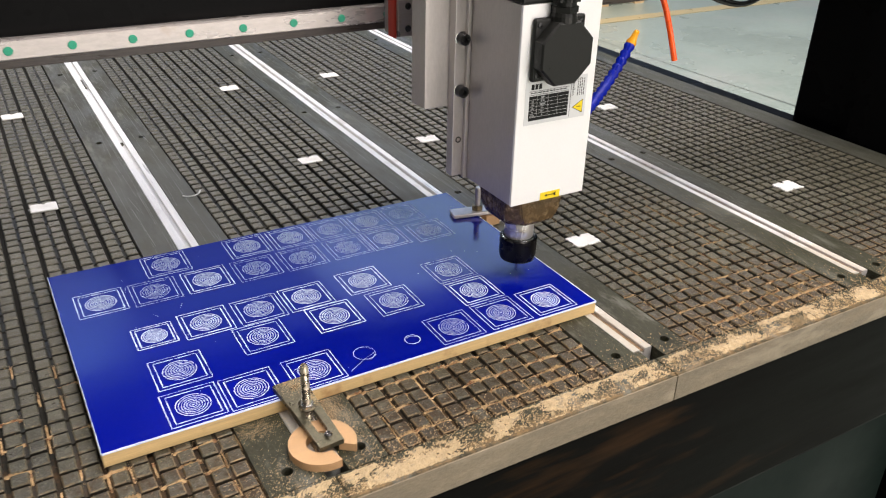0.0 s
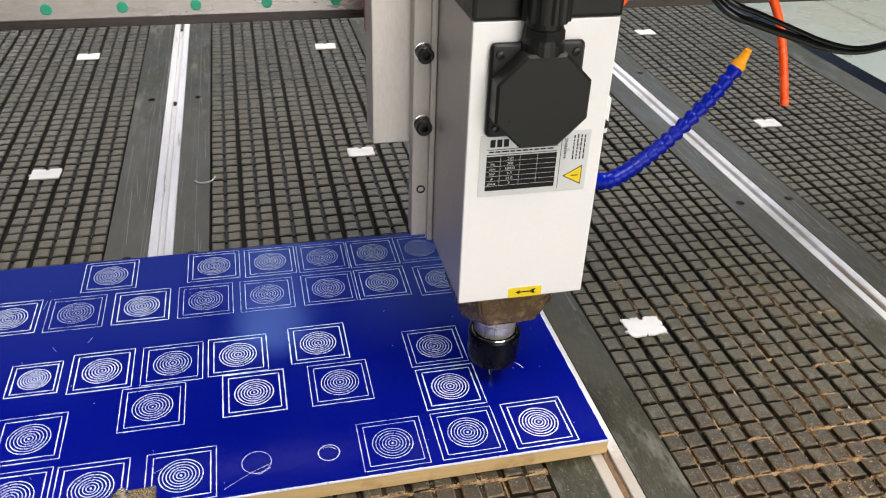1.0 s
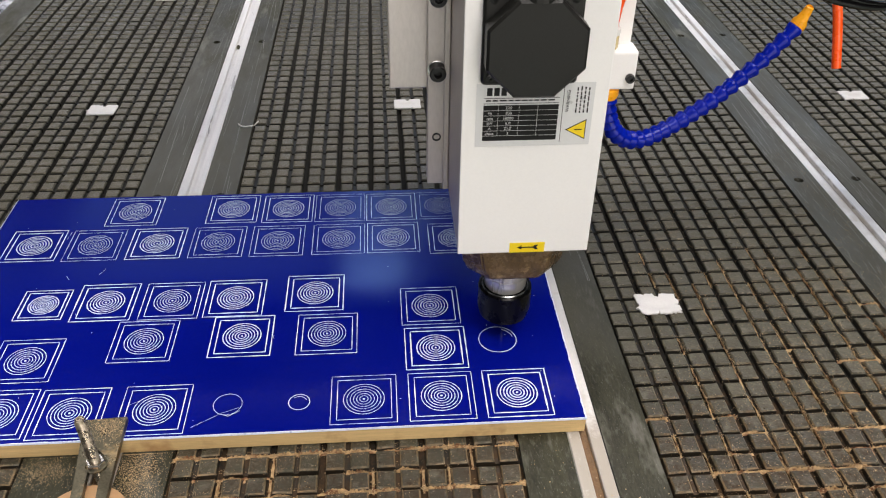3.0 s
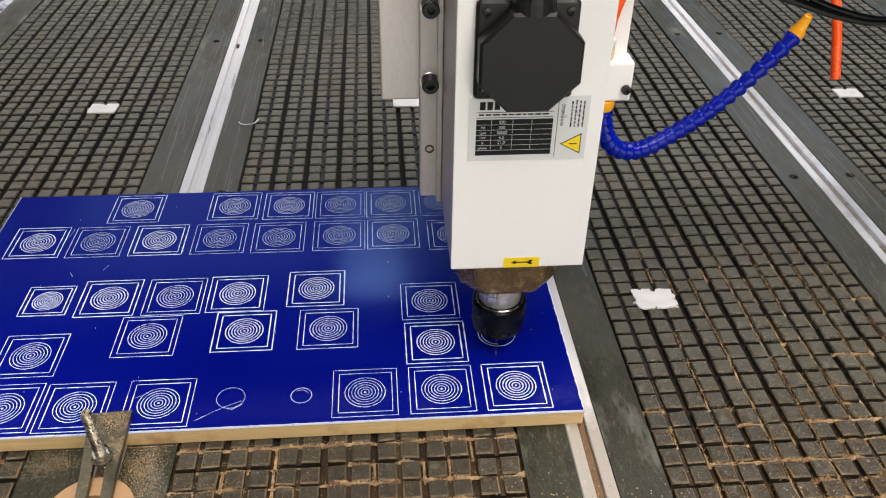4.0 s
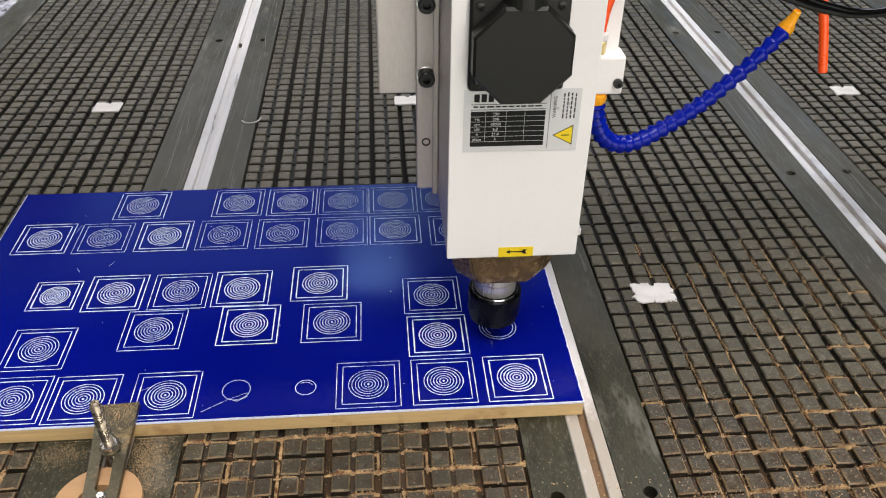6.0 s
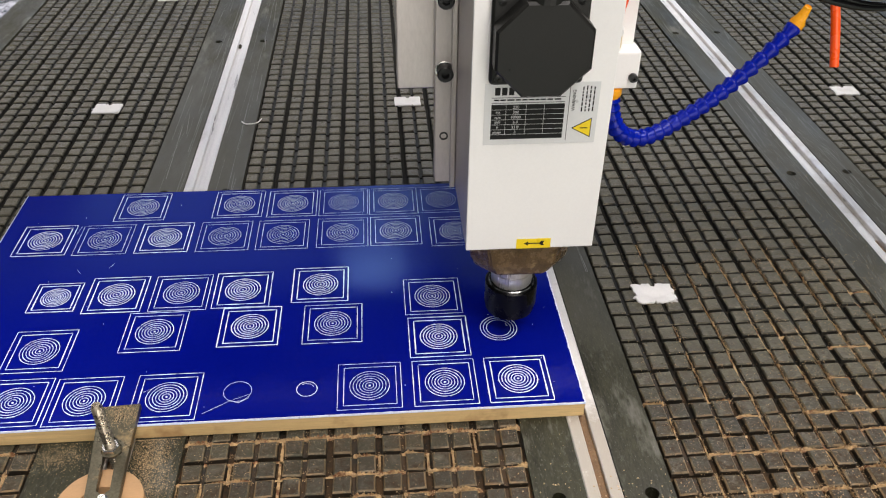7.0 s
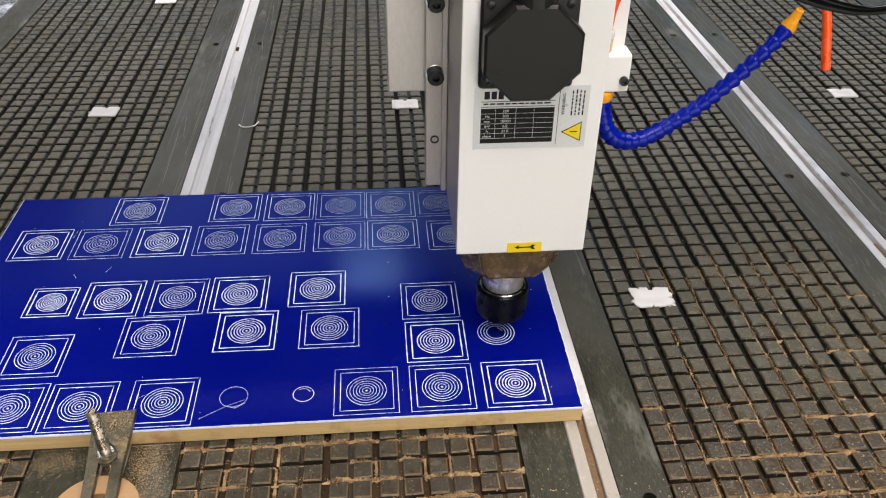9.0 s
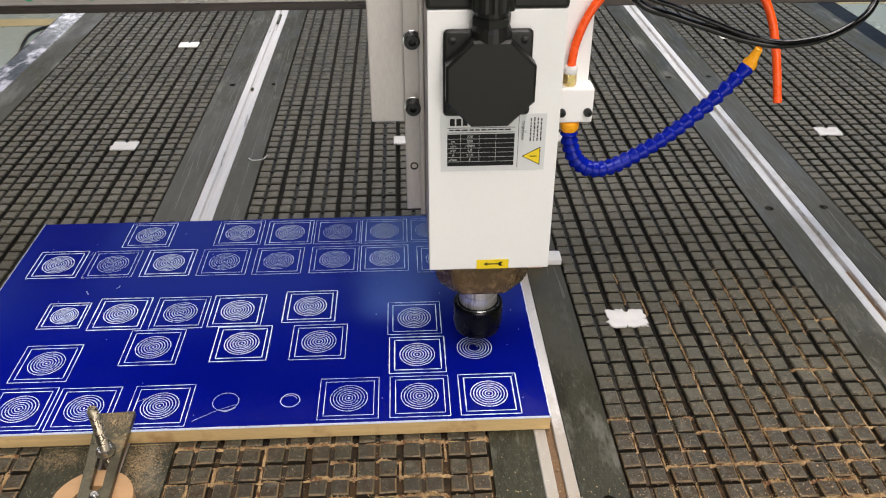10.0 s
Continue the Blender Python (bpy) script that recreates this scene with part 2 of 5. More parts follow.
M = dict(
    bed=material("grey_bakelite", (0.031, 0.0305, 0.0175), 0.46, specular=0.20, vary=0.75, scale=11, fine=150, stretch=(3.4, 0.9, 2), bump=0.35, dust=(0.25, 0.162, 0.078),
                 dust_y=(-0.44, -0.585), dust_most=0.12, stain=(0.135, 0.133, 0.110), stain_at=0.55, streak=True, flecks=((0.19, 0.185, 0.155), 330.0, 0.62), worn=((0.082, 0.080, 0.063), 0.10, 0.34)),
    # the pads' brown dust coat is also darkened to paint the dimmer front
    pad=material("worn_bakelite_pads", (0.0295, 0.0275, 0.0150), 0.42, specular=0.52, vary=0.9, scale=85, fine=420, stretch=(0.9, 1.5, 1), bump=1.0, depth=0.0010, rough_vary=0.16, pieces=0.34, dust=(0.046, 0.0275, 0.0125),
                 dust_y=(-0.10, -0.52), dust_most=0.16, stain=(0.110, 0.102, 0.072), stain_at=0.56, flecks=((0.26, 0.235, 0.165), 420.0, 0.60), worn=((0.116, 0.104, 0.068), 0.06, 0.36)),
    # chamfers of the pads, paler than their tops
    pad_rim=material("pale_pad_rim", (0.066, 0.060, 0.038), 0.5, specular=0.4, vary=0.8, scale=140, fine=600, bump=0.8, stain=(0.16, 0.145, 0.10), stain_at=0.52, dust=(0.30, 0.185, 0.085), dust_y=(-0.05, -0.50), dust_most=0.14),
    # groove walls and floors are darkened: their shade is put into the colour
    groove_wall=material("shaded_groove_wall", (0.018, 0.0175, 0.0135), 0.55, vary=0.5, scale=60, fine=500, bump=0.5, dust=(0.062, 0.035, 0.016), dust_y=(-0.05, -0.55), dust_most=0.22, specular=0.3),
    floor_groove=material("shaded_groove_floor", (0.013, 0.012, 0.0095), 0.9, vary=0.4, bump=0.2, dust=(0.075, 0.042, 0.019), dust_y=(-0.05, -0.55), dust_most=0.22, specular=0.2),
    slot=material("bare_aluminium_slot", (0.66, 0.65, 0.635), 0.40, metal=0.25, vary=0.22, scale=14, fine=500, stretch=(8, 0.4, 1), bump=0.12, stain=(0.50, 0.475, 0.44), stain_at=0.56, dust=(0.42, 0.38, 0.32), dust_y=(-0.36, -0.44), dust_most=0.32),
    plate=material("milled_aluminium_plate", (0.60, 0.555, 0.525), 0.46, metal=0.75, vary=0.10, scale=16, fine=420, stretch=(1, 1, 0.3), bump=0.12),
    rail=material("ground_steel_rail", (0.50, 0.455, 0.43), 0.36, metal=0.6, vary=0.18, scale=25, fine=300, stretch=(0.3, 1, 1), bump=0.1, stain=(0.45, 0.38, 0.33)),
    steel=material("dusty_zinc_steel", (0.092, 0.083, 0.056), 0.34, metal=0.75, vary=0.6, scale=60, fine=500, bump=0.5, stain=(0.27, 0.195, 0.10), stain_at=0.585),
    bolt=material("worn_zinc_bolt", (0.44, 0.38, 0.29), 0.26, metal=0.9, vary=0.35, scale=120, fine=900, bump=0.2, stain=(0.30, 0.22, 0.12), stain_at=0.66),
    chrome=material("polished_steel", (0.74, 0.73, 0.71), 0.22, metal=1.0, vary=0.14, scale=40, fine=600, stretch=(1, 1, 0.05), bump=0.06, rough_vary=0.08),
    collar=material("turned_steel", (0.80, 0.78, 0.75), 0.28, metal=0.7, vary=0.16, scale=40, fine=600, stretch=(1, 1, 0.05), bump=0.08, rough_vary=0.08),
    black_steel=material("black_oxide", (0.009, 0.009, 0.009), 0.33, metal=0.1, vary=0.3, bump=0.1),
    nut=material("black_collet_nut", (0.0025, 0.0025, 0.0028), 0.28, metal=0.0, specular=0.2, vary=0.3, scale=60, bump=0.08, rough_vary=0.08),
    beam=material("black_painted_steel", (0.0028, 0.0028, 0.003), 0.30, specular=0.05, vary=0.35, scale=4, fine=120, bump=0.12),
    # pale streaks put the window's sheen into the left beam's colour
    gloss_beam=material("black_paint_pale_sheen", (0.0045, 0.0045, 0.005), 0.16, specular=0.45, vary=0.5, scale=22, fine=150, bump=0.35, depth=0.0012, rough_vary=0.12, stain=(0.42, 0.42, 0.47), stain_at=0.49, stretch=(1.6, 0.7, 1), streak=True),
    frame_paint=material("black_frame_paint", (0.0032, 0.0026, 0.0022), 0.45, vary=0.4, scale=3, fine=90, bump=0.15, stain=(0.034, 0.0165, 0.0068), stain_at=0.53, specular=0.03, stretch=(0.6, 1, 4), streak=True),
    # floor shade under the table, put into a dark green
    shade_green=material("shaded_floor_green", (0.005, 0.010, 0.008), 0.5, specular=0.1, vary=0.3, scale=3, fine=90, bump=0.1),
    white=material("white_spindle_paint", (0.84, 0.83, 0.81), 0.42, vary=0.03, scale=12, fine=500, bump=0.05, rough_vary=0.06),
    casting=material("greasy_brown_casting", (0.125, 0.078, 0.034), 0.24, metal=0.25, vary=0.65, scale=110, fine=600, bump=0.7, stain=(0.42, 0.30, 0.15), stain_at=0.58),
    black_plastic=material("black_plastic", (0.0095, 0.0095, 0.0082), 0.40, specular=0.30, vary=0.25, scale=40, fine=700, bump=0.12),
    rubber=material("black_cable", (0.0025, 0.0025, 0.0025), 0.09, vary=0.2, bump=0.02, rough_vary=0.03),
    blue=material("glossy_blue_laminate", (0.0005, 0.0045, 0.190), 0.16, specular=0.33, vary=0.08, scale=6, fine=300, bump=0.015, rough_vary=0.06),
    core=material("tan_plywood_edge", (0.63, 0.44, 0.20), 0.7, vary=0.25, scale=14, fine=220, stretch=(0.25, 0.25, 8), bump=0.3, stain=(0.36, 0.20, 0.08), stain_at=0.58),
    engraving=material("white_engraved_line", (0.70, 0.79, 1.0), 0.8, vary=0.18, scale=500, fine=1600, bump=0.4, stain=(0.30, 0.36, 0.66), stain_at=0.585),
    faint=material("faint_engraved_line", (0.62, 0.70, 0.95), 0.75, vary=0.35, scale=300, fine=1300, bump=0.3, stain=(0.12, 0.17, 0.50), stain_at=0.60),
    scribe=material("pale_scratch", (0.12, 0.12, 0.115), 0.5, vary=0.9, scale=25, fine=300, bump=0.1),
    scratch=material("dull_scratch", (0.17, 0.168, 0.155), 0.6, vary=0.3, scale=40, fine=300, bump=0.1),
    edging=material("sawn_edge", (0.200, 0.158, 0.106), 0.65, vary=0.34, scale=22, fine=260, stretch=(0.6, 1, 2), bump=0.6, depth=0.0012, stain=(0.28, 0.225, 0.155), stain_at=0.53, streak=True),
    foam=material("white_foam", (0.72, 0.71, 0.69), 0.85, vary=0.08, scale=80, fine=600, bump=0.4),
    wood=material("pale_plywood", (0.46, 0.275, 0.135), 0.6, vary=0.14, scale=30, fine=300, stretch=(1, 4, 1), bump=0.2),
    slot_dust=material("brown_packed_dust", (0.17, 0.10, 0.05), 0.9, vary=0.4, scale=90, fine=900, bump=0.8),
    grain=material("sawdust_grain", (0.57, 0.405, 0.225), 0.95, vary=0.7, scale=250, fine=1500, bump=0.6, pieces=0.6),
    dust=material("sawdust", (0.50, 0.335, 0.165), 0.95, vary=0.75, scale=160, fine=1300, bump=1.0, stain=(0.19, 0.080, 0.034), stain_at=0.48),
    margin_dust=material("packed_grey_tan_dust", (0.41, 0.305, 0.175), 0.95, vary=0.45, scale=120, fine=900, bump=0.9, stain=(0.20, 0.17, 0.125), stain_at=0.56),
    hose_blue=material("blue_segmented_plastic", (0.001, 0.010, 0.27), 0.10, specular=0.18, vary=0.1, bump=0.03, rough_vary=0.06),
    hose_orange=material("orange_plastic", (0.98, 0.42, 0.015), 0.32, vary=0.08, bump=0.03),
    tube=material("orange_air_tube", (0.95, 0.095, 0.008), 0.28, vary=0.06, bump=0.02),
    brass=material("brass_fitting", (0.62, 0.48, 0.20), 0.28, metal=0.9, vary=0.1, bump=0.05),
    # brown of the beam's lower edge reflecting, put into a colour
    ledge=material("brown_beam_reflection", (0.075, 0.055, 0.045), 0.4, vary=0.5, scale=14, fine=200, stretch=(0.3, 1, 3), bump=0.2, stain=(0.03, 0.025, 0.02), stain_at=0.55, streak=True),
    red=material("red_end_seal", (0.55, 0.045, 0.022), 0.45, vary=0.15, bump=0.05),
    cap=material("green_bolt_cap", (0.015, 0.33, 0.19), 0.5, vary=0.15, bump=0.05),
    silver=material("silver_sticker", (0.66, 0.66, 0.66), 0.38, metal=0.2, vary=0.05, bump=0.02),
    ink=material("black_print", (0.008, 0.008, 0.008), 0.45, specular=0.2, vary=0.15, bump=0.0),
    yellow=material("yellow_sticker", (0.85, 0.62, 0.01), 0.4, vary=0.06, bump=0.02),
    floor=material("green_epoxy_floor", (0.31, 0.365, 0.315), 0.30, vary=0.14, scale=1.3, fine=30, bump=0.08, stain=(0.36, 0.39, 0.345), stain_at=0.55, depth=0.002),
    joint=material("floor_joint", (0.10, 0.115, 0.10), 0.7, vary=0.4, scale=4, fine=60, bump=0.1),
    floor_yellow=material("yellow_floor_paint", (0.52, 0.42, 0.22), 0.4, vary=0.15, scale=6, bump=0.1),
    crate=material("plywood_crate", (0.66, 0.46, 0.26), 0.7, vary=0.2, scale=4, fine=60, stretch=(0.3, 3, 1), bump=0.2),
    wall=material("painted_hall_wall", (0.17, 0.175, 0.18), 0.7, vary=0.1, scale=1, fine=25, bump=0.15),
    roof=material("grey_roof_sheet", (0.045, 0.047, 0.05), 0.6, vary=0.15, scale=1, fine=25, bump=0.1),
)

# ---- building blocks ----


def box(bm, x0, x1, y0, y1, z0, z1, bevel=0.0, segments=2):
    made = bmesh.ops.create_cube(bm, size=1.0)["verts"]
    for v in made:
        v.co = Vector((x0 if v.co.x < 0 else x1, y0 if v.co.y < 0 else y1, z0 if v.co.z < 0 else z1))
    if bevel:
        edges = list({e for v in made for e in v.link_edges})
        bmesh.ops.bevel(bm, geom=edges, offset=bevel, segments=segments, affect="EDGES", profile=0.6)
    return bm


def lathe(bm, profile, m=Matrix(), segments=32, closed=True):
    """Turns (radius, height) pairs round the z axis of m."""
    rings = []
    for r, h in profile:
        rings.append([bm.verts.new(m @ Vector((r * math.cos(a), r * math.sin(a), h))) for a in np.linspace(0, 2 * math.pi, segments, endpoint=False)])
    for low, high in zip(rings, rings[1:]):
        for k in range(segments):
            bm.faces.new((low[k], low[(k + 1) % segments], high[(k + 1) % segments], high[k]))
    if closed:
        bm.faces.new(rings[0][::-1])
        bm.faces.new(rings[-1])
    return bm


def prism(bm, outline, z0, z1, m=Matrix(), bevel=0.0):
    """Extrudes an outline of (x, y) from z0 to z1 in the space of m; bevel shrinks the upper rim."""
    c = Vector((sum(p[0] for p in outline) / len(outline), sum(p[1] for p in outline) / len(outline), 0))
    lows = [bm.verts.new(m @ Vector((x, y, z0))) for x, y in outline]
    rows = [lows]
    if bevel:
        rows.append([bm.verts.new(m @ Vector((x, y, z1 - bevel))) for x, y in outline])
        ins = []
        for x, y in outline:
            p = Vector((x, y, 0))
            d = (c - p)
            ins.append(bm.verts.new(m @ (p + d.normalized() * bevel + Vector((0, 0, z1)))))
        rows.append(ins)
    else:
        rows.append([bm.verts.new(m @ Vector((x, y, z1))) for x, y in outline])
    n = len(outline)
    for a, b in zip(rows, rows[1:]):
        for k in range(n):
            bm.faces.new((a[k], a[(k + 1) % n], b[(k + 1) % n], b[k]))
    bm.faces.new(rows[0][::-1])
    bm.faces.new(rows[-1])
    return bm


def strip(bm, points, width, z, closed=False, wobble=0.0, rng=random):
    """A thin raised line of the given width along (x, y) points, 0.25 mm high."""
    n = len(points)
    left, right = [], []
    for k, (x, y) in enumerate(points):
        if closed:
            a, b = points[k - 1], points[(k + 1) % n]
        else:
            a, b = points[max(k - 1, 0)], points[min(k + 1, n - 1)]
        d = Vector((b[0] - a[0], b[1] - a[1], 0)).normalized()
        s = Vector((-d.y, d.x, 0)) * (width / 2) * (1 + wobble * (rng.random() - 0.5))
        left.append(bm.verts.new((x + s.x, y + s.y, z)))
        right.append(bm.verts.new((x - s.x, y - s.y, z)))
    for k in range(n if closed else n - 1):
        j = (k + 1) % n
        bm.faces.new((left[k], right[k], right[j], left[j]))


def tube_mesh(bm, points, radius, segments=14, smooth=6):
    """A round tube through the points, smoothed by a Catmull-Rom curve."""
    pts = [Vector(p) for p in points]
    path = []
    for k in range(len(pts) - 1):
        p0, p1, p2, p3 = pts[max(k - 1, 0)], pts[k], pts[k + 1], pts[min(k + 2, len(pts) - 1)]
        for s in range(smooth):
            u = s / smooth
            path.append(0.5 * ((2 * p1) + (p2 - p0) * u + (2 * p0 - 5 * p1 + 4 * p2 - p3) * u * u + (3 * p1 - p0 - 3 * p2 + p3) * u ** 3))
    path.append(pts[-1])
    side = None
    rings = []
    for k, p in enumerate(path):
        d = (path[min(k + 1, len(path) - 1)] - path[max(k - 1, 0)]).normalized()
        side = (side - d * side.dot(d)).normalized() if side else d.orthogonal().normalized()
        up = d.cross(side)
        rings.append([bm.verts.new(p + radius * (math.cos(a) * side + math.sin(a) * up)) for a in np.linspace(0, 2 * math.pi, segments, endpoint=False)])
    for a, b in zip(rings, rings[1:]):
        for k in range(segments):
            bm.faces.new((a[k], a[(k + 1) % segments], b[(k + 1) % segments], b[k]))
    bm.faces.new(rings[0][::-1])
    bm.faces.new(rings[-1])
    return path


def mesh_of(name, bm, mat, smooth=False):
    bmesh.ops.recalc_face_normals(bm, faces=bm.faces)
    data = bpy.data.meshes.new(name)
    bm.to_mesh(data)
    bm.free()
    data.materials.append(mat)
    if smooth:
        data.polygons.foreach_set("use_smooth", [True] * len(data.polygons))
        data.set_sharp_from_angle(angle=radians(35))
    return data


def part(name, bm, mat, parent=None, label="", smooth=False, at=None):
    ob = new(name, mesh_of(name, bm, mat, smooth))
    if parent:
        ob.parent = parent
    if at:
        ob.matrix_basis = at
    if label:
        tagged(ob, label)
    return ob


def thing(name, label, category, group="", kind="", at=None):
    ob = new(name)
    ob.empty_display_size = 0.05
    if at:
        ob.matrix_basis = at
    return tagged(ob, label, category, group, kind)


def text_part(name, words, size, mat, parent, at, label=""):
    curve = bpy.data.curves.new(name, "FONT")
    curve.body, curve.size, curve.align_x, curve.align_y = words, size, "CENTER", "CENTER"
    curve.extrude = 0.00005
    temp = bpy.data.objects.new(name, curve)
    scene.collection.objects.link(temp)
    data = bpy.data.meshes.new_from_object(temp.evaluated_get(bpy.context.evaluated_depsgraph_get()))
    bpy.data.objects.remove(temp)
    data.materials.clear()
    data.materials.append(mat)
    ob = new(name, data)
    ob.parent = parent
    ob.matrix_basis = at
    if label:
        tagged(ob, label)
    return ob


# ---- the hall ----


def hall():
    bm = bmesh.new()
    box(bm, HX0, HX1, HY0, HY1, FLOOR - 0.2, FLOOR)
    ground = tagged(part("floor", bm, M["floor"]), "glossy grey-green epoxy factory floor", "floor", kind="structure")
    bm = bmesh.new()
    strip(bm, [(3.21 + 0.02 * math.sin(k * 0.9), -6.5 + k * 0.5) for k in range(38)], 0.010, FLOOR + 0.0012, False, 0.9, random.Random(2))
    part("joint", bm, M["joint"], ground, "dark joint in the floor")
    # walls with thickness; the door opening in the wall behind the camera is added to light the head
    bm = bmesh.new()
    box(bm, HX0 - 0.25, HX0, HY0, HY1, FLOOR, ROOF)
    tagged(part("wall_west", bm, M["wall"]), "pale grey painted hall wall", "wall", kind="structure")
    bm = bmesh.new()
    box(bm, HX1, HX1 + 0.25, HY0, HY1, FLOOR, ROOF)
    tagged(part("wall_east", bm, M["wall"]), "pale grey painted hall wall", "wall", kind="structure")
    bm = bmesh.new()
    wz0, wz1, spans = WINDOWS
    lx0, lx1, lz0, lz1, _ = LOW_WINDOW
    box(bm, HX0 - 0.25, HX1 + 0.25, HY1, HY1 + 0.25, FLOOR, lz0)
    box(bm, HX0 - 0.25, lx0, HY1, HY1 + 0.25, lz0, lz1)
    box(bm, lx1, HX1 + 0.25, HY1, HY1 + 0.25, lz0, lz1)
    box(bm, HX0 - 0.25, HX1 + 0.25, HY1, HY1 + 0.25, lz1, wz0)
    box(bm, HX0 - 0.25, HX1 + 0.25, HY1, HY1 + 0.25, wz1, ROOF)
    stops = [HX0 - 0.25, *[v for pair in spans for v in pair], HX1 + 0.25]
    for xa, xb in zip(stops[::2], stops[1::2]):
        box(bm, xa, xb, HY1, HY1 + 0.25, wz0, wz1)
    tagged(part("wall_north", bm, M["wall"]), "grey hall wall with windows high up", "wall", kind="structure")
    bm = bmesh.new()
    dx0, dx1, dz = ADDED_DOOR
    box(bm, HX0 - 0.25, dx0, HY0 - 0.25, HY0, FLOOR, ROOF)
    box(bm, dx1, HX1 + 0.25, HY0 - 0.25, HY0, FLOOR, ROOF)
    box(bm, dx0, dx1, HY0 - 0.25, HY0, dz, ROOF)
    tagged(part("wall_south", bm, M["wall"]), "unseen hall wall with a door opening added for light", "wall", kind="structure")
    # roof with openings
    xs = sorted({HX0, HX1, *[v for r in ROOF_LIGHTS for v in r[:2]]})
    ys = sorted({HY0, HY1, *[v for r in ROOF_LIGHTS for v in r[2:4]]})
    bm = bmesh.new()
    for xa, xb in zip(xs, xs[1:]):
        for ya, yb in zip(ys, ys[1:]):
            cx, cy = (xa + xb) / 2, (ya + yb) / 2
            if not any(r[0] < cx < r[1] and r[2] < cy < r[3] for r in ROOF_LIGHTS):
                box(bm, xa, xb, ya, yb, ROOF, ROOF + 0.2)
    tagged(part("ceiling", bm, M["roof"]), "unseen grey sheet roof with openings placed for light", "ceiling", kind="structure")
    bm = bmesh.new()
    box(bm, 1.2, 8.5, 3.72, 3.84, FLOOR + 0.001, FLOOR + 0.004)
    box(bm, -8.5, -1.2, 3.52, 3.64, FLOOR + 0.001, FLOOR + 0.004)
    tagged(part("floor_marking", bm, M["floor_yellow"]), "faded yellow painted line on the floor", "floor marking", kind="structure")


def crate(x, y, w, d, h):
    top = thing("wooden_crate", "pale plywood crate standing on the factory floor", "crate", at=pose(x, y, FLOOR))
    for k in range(6):
        bm = bmesh.new()
        box(bm, -w / 2, w / 2, -d / 2, d / 2, 0.10 + k * h / 6, 0.10 + (k + 1) * h / 6 - 0.006, 0.003, 1)
        part("board", bm, M["crate"], top)
    for sx in (-1, 0, 1):
        bm = bmesh.new()
        box(bm, sx * w * 0.42 - 0.05, sx * w * 0.42 + 0.05, -d / 2, d / 2, 0, 0.10)
        part("skid", bm, M["crate"], top)


hall()
FLOOR_CABLE = [(x, y, FLOOR + 0.0085) for x, y in ((-1.93, 2.60), (-1.96, 2.80), (-2.005, 2.96), (-2.03, 3.07), (-2.07, 3.24), (-2.085, 3.36), (-2.06, 3.45), (-1.98, 3.52), (-1.82, 3.57), (-1.60, 3.58))]


def floor_cable():
    c = thing("floor_cable", "thin black cable lying curled on the factory floor", "cable")
    bm = bmesh.new()
    tube_mesh(bm, FLOOR_CABLE, 0.0078, 10)
    part("cable", bm, M["black_plastic"], c, smooth=True)


crate(3.95, 4.55, 0.9, 0.7, 0.5)
crate(-2.9, 4.4, 1.3, 0.8, 0.35)
floor_cable()

# ---- the vacuum table ----
SLOTS = (-0.425, 0.0, 0.425)
XL, XR, YF, YB = -0.895, 0.895, -0.580, 1.62
CELL = 0.02175
GY0, ROWS_Y = -0.5415, 98
GRID = [(-0.8400, 16), (-0.3650, 14), (0.0600, 14), (0.4850, 16)]
HOLES_Y = (-0.515, 0.0, 0.522, 1.045)
GROOVE = -0.0070


def flat_with_holes(bm, x0, x1, y0, y1, z0, z1, holes, r=0.0062):
    """A bar whose top is pierced by round blind holes at x, y."""
    s = 0.011
    cuts = [y0]
    for hx, hy in sorted(holes, key=lambda p: p[1]):
        cuts += [hy - s, hy + s]
    cuts.append(y1)
    for k in range(0, len(cuts), 2):
        box(bm, x0, x1, cuts[k], cuts[k + 1], z0, z1)
    for hx, hy in holes:
        box(bm, x0, hx - s, hy - s, hy + s, z0, z1)
        box(bm, hx + s, x1, hy - s, hy + s, z0, z1)
        n = 24
        ring, floor_ring, square = [], [], []
        for a in range(n):
            c, q = math.cos(2 * math.pi * a / n), math.sin(2 * math.pi * a / n)
            k = s / max(abs(c), abs(q))
            ring.append(bm.verts.new((hx + r * c, hy + r * q, z1)))
            floor_ring.append(bm.verts.new((hx + r * c, hy + r * q, z1 - 0.014)))
            square.append(bm.verts.new((hx + k * c, hy + k * q, z1)))
        for a in range(n):
            b = (a + 1) % n
            bm.faces.new((ring[a], square[a], square[b], ring[b]))
            bm.faces.new((floor_ring[a], ring[a], ring[b], floor_ring[b]))
        bm.faces.new(floor_ring)


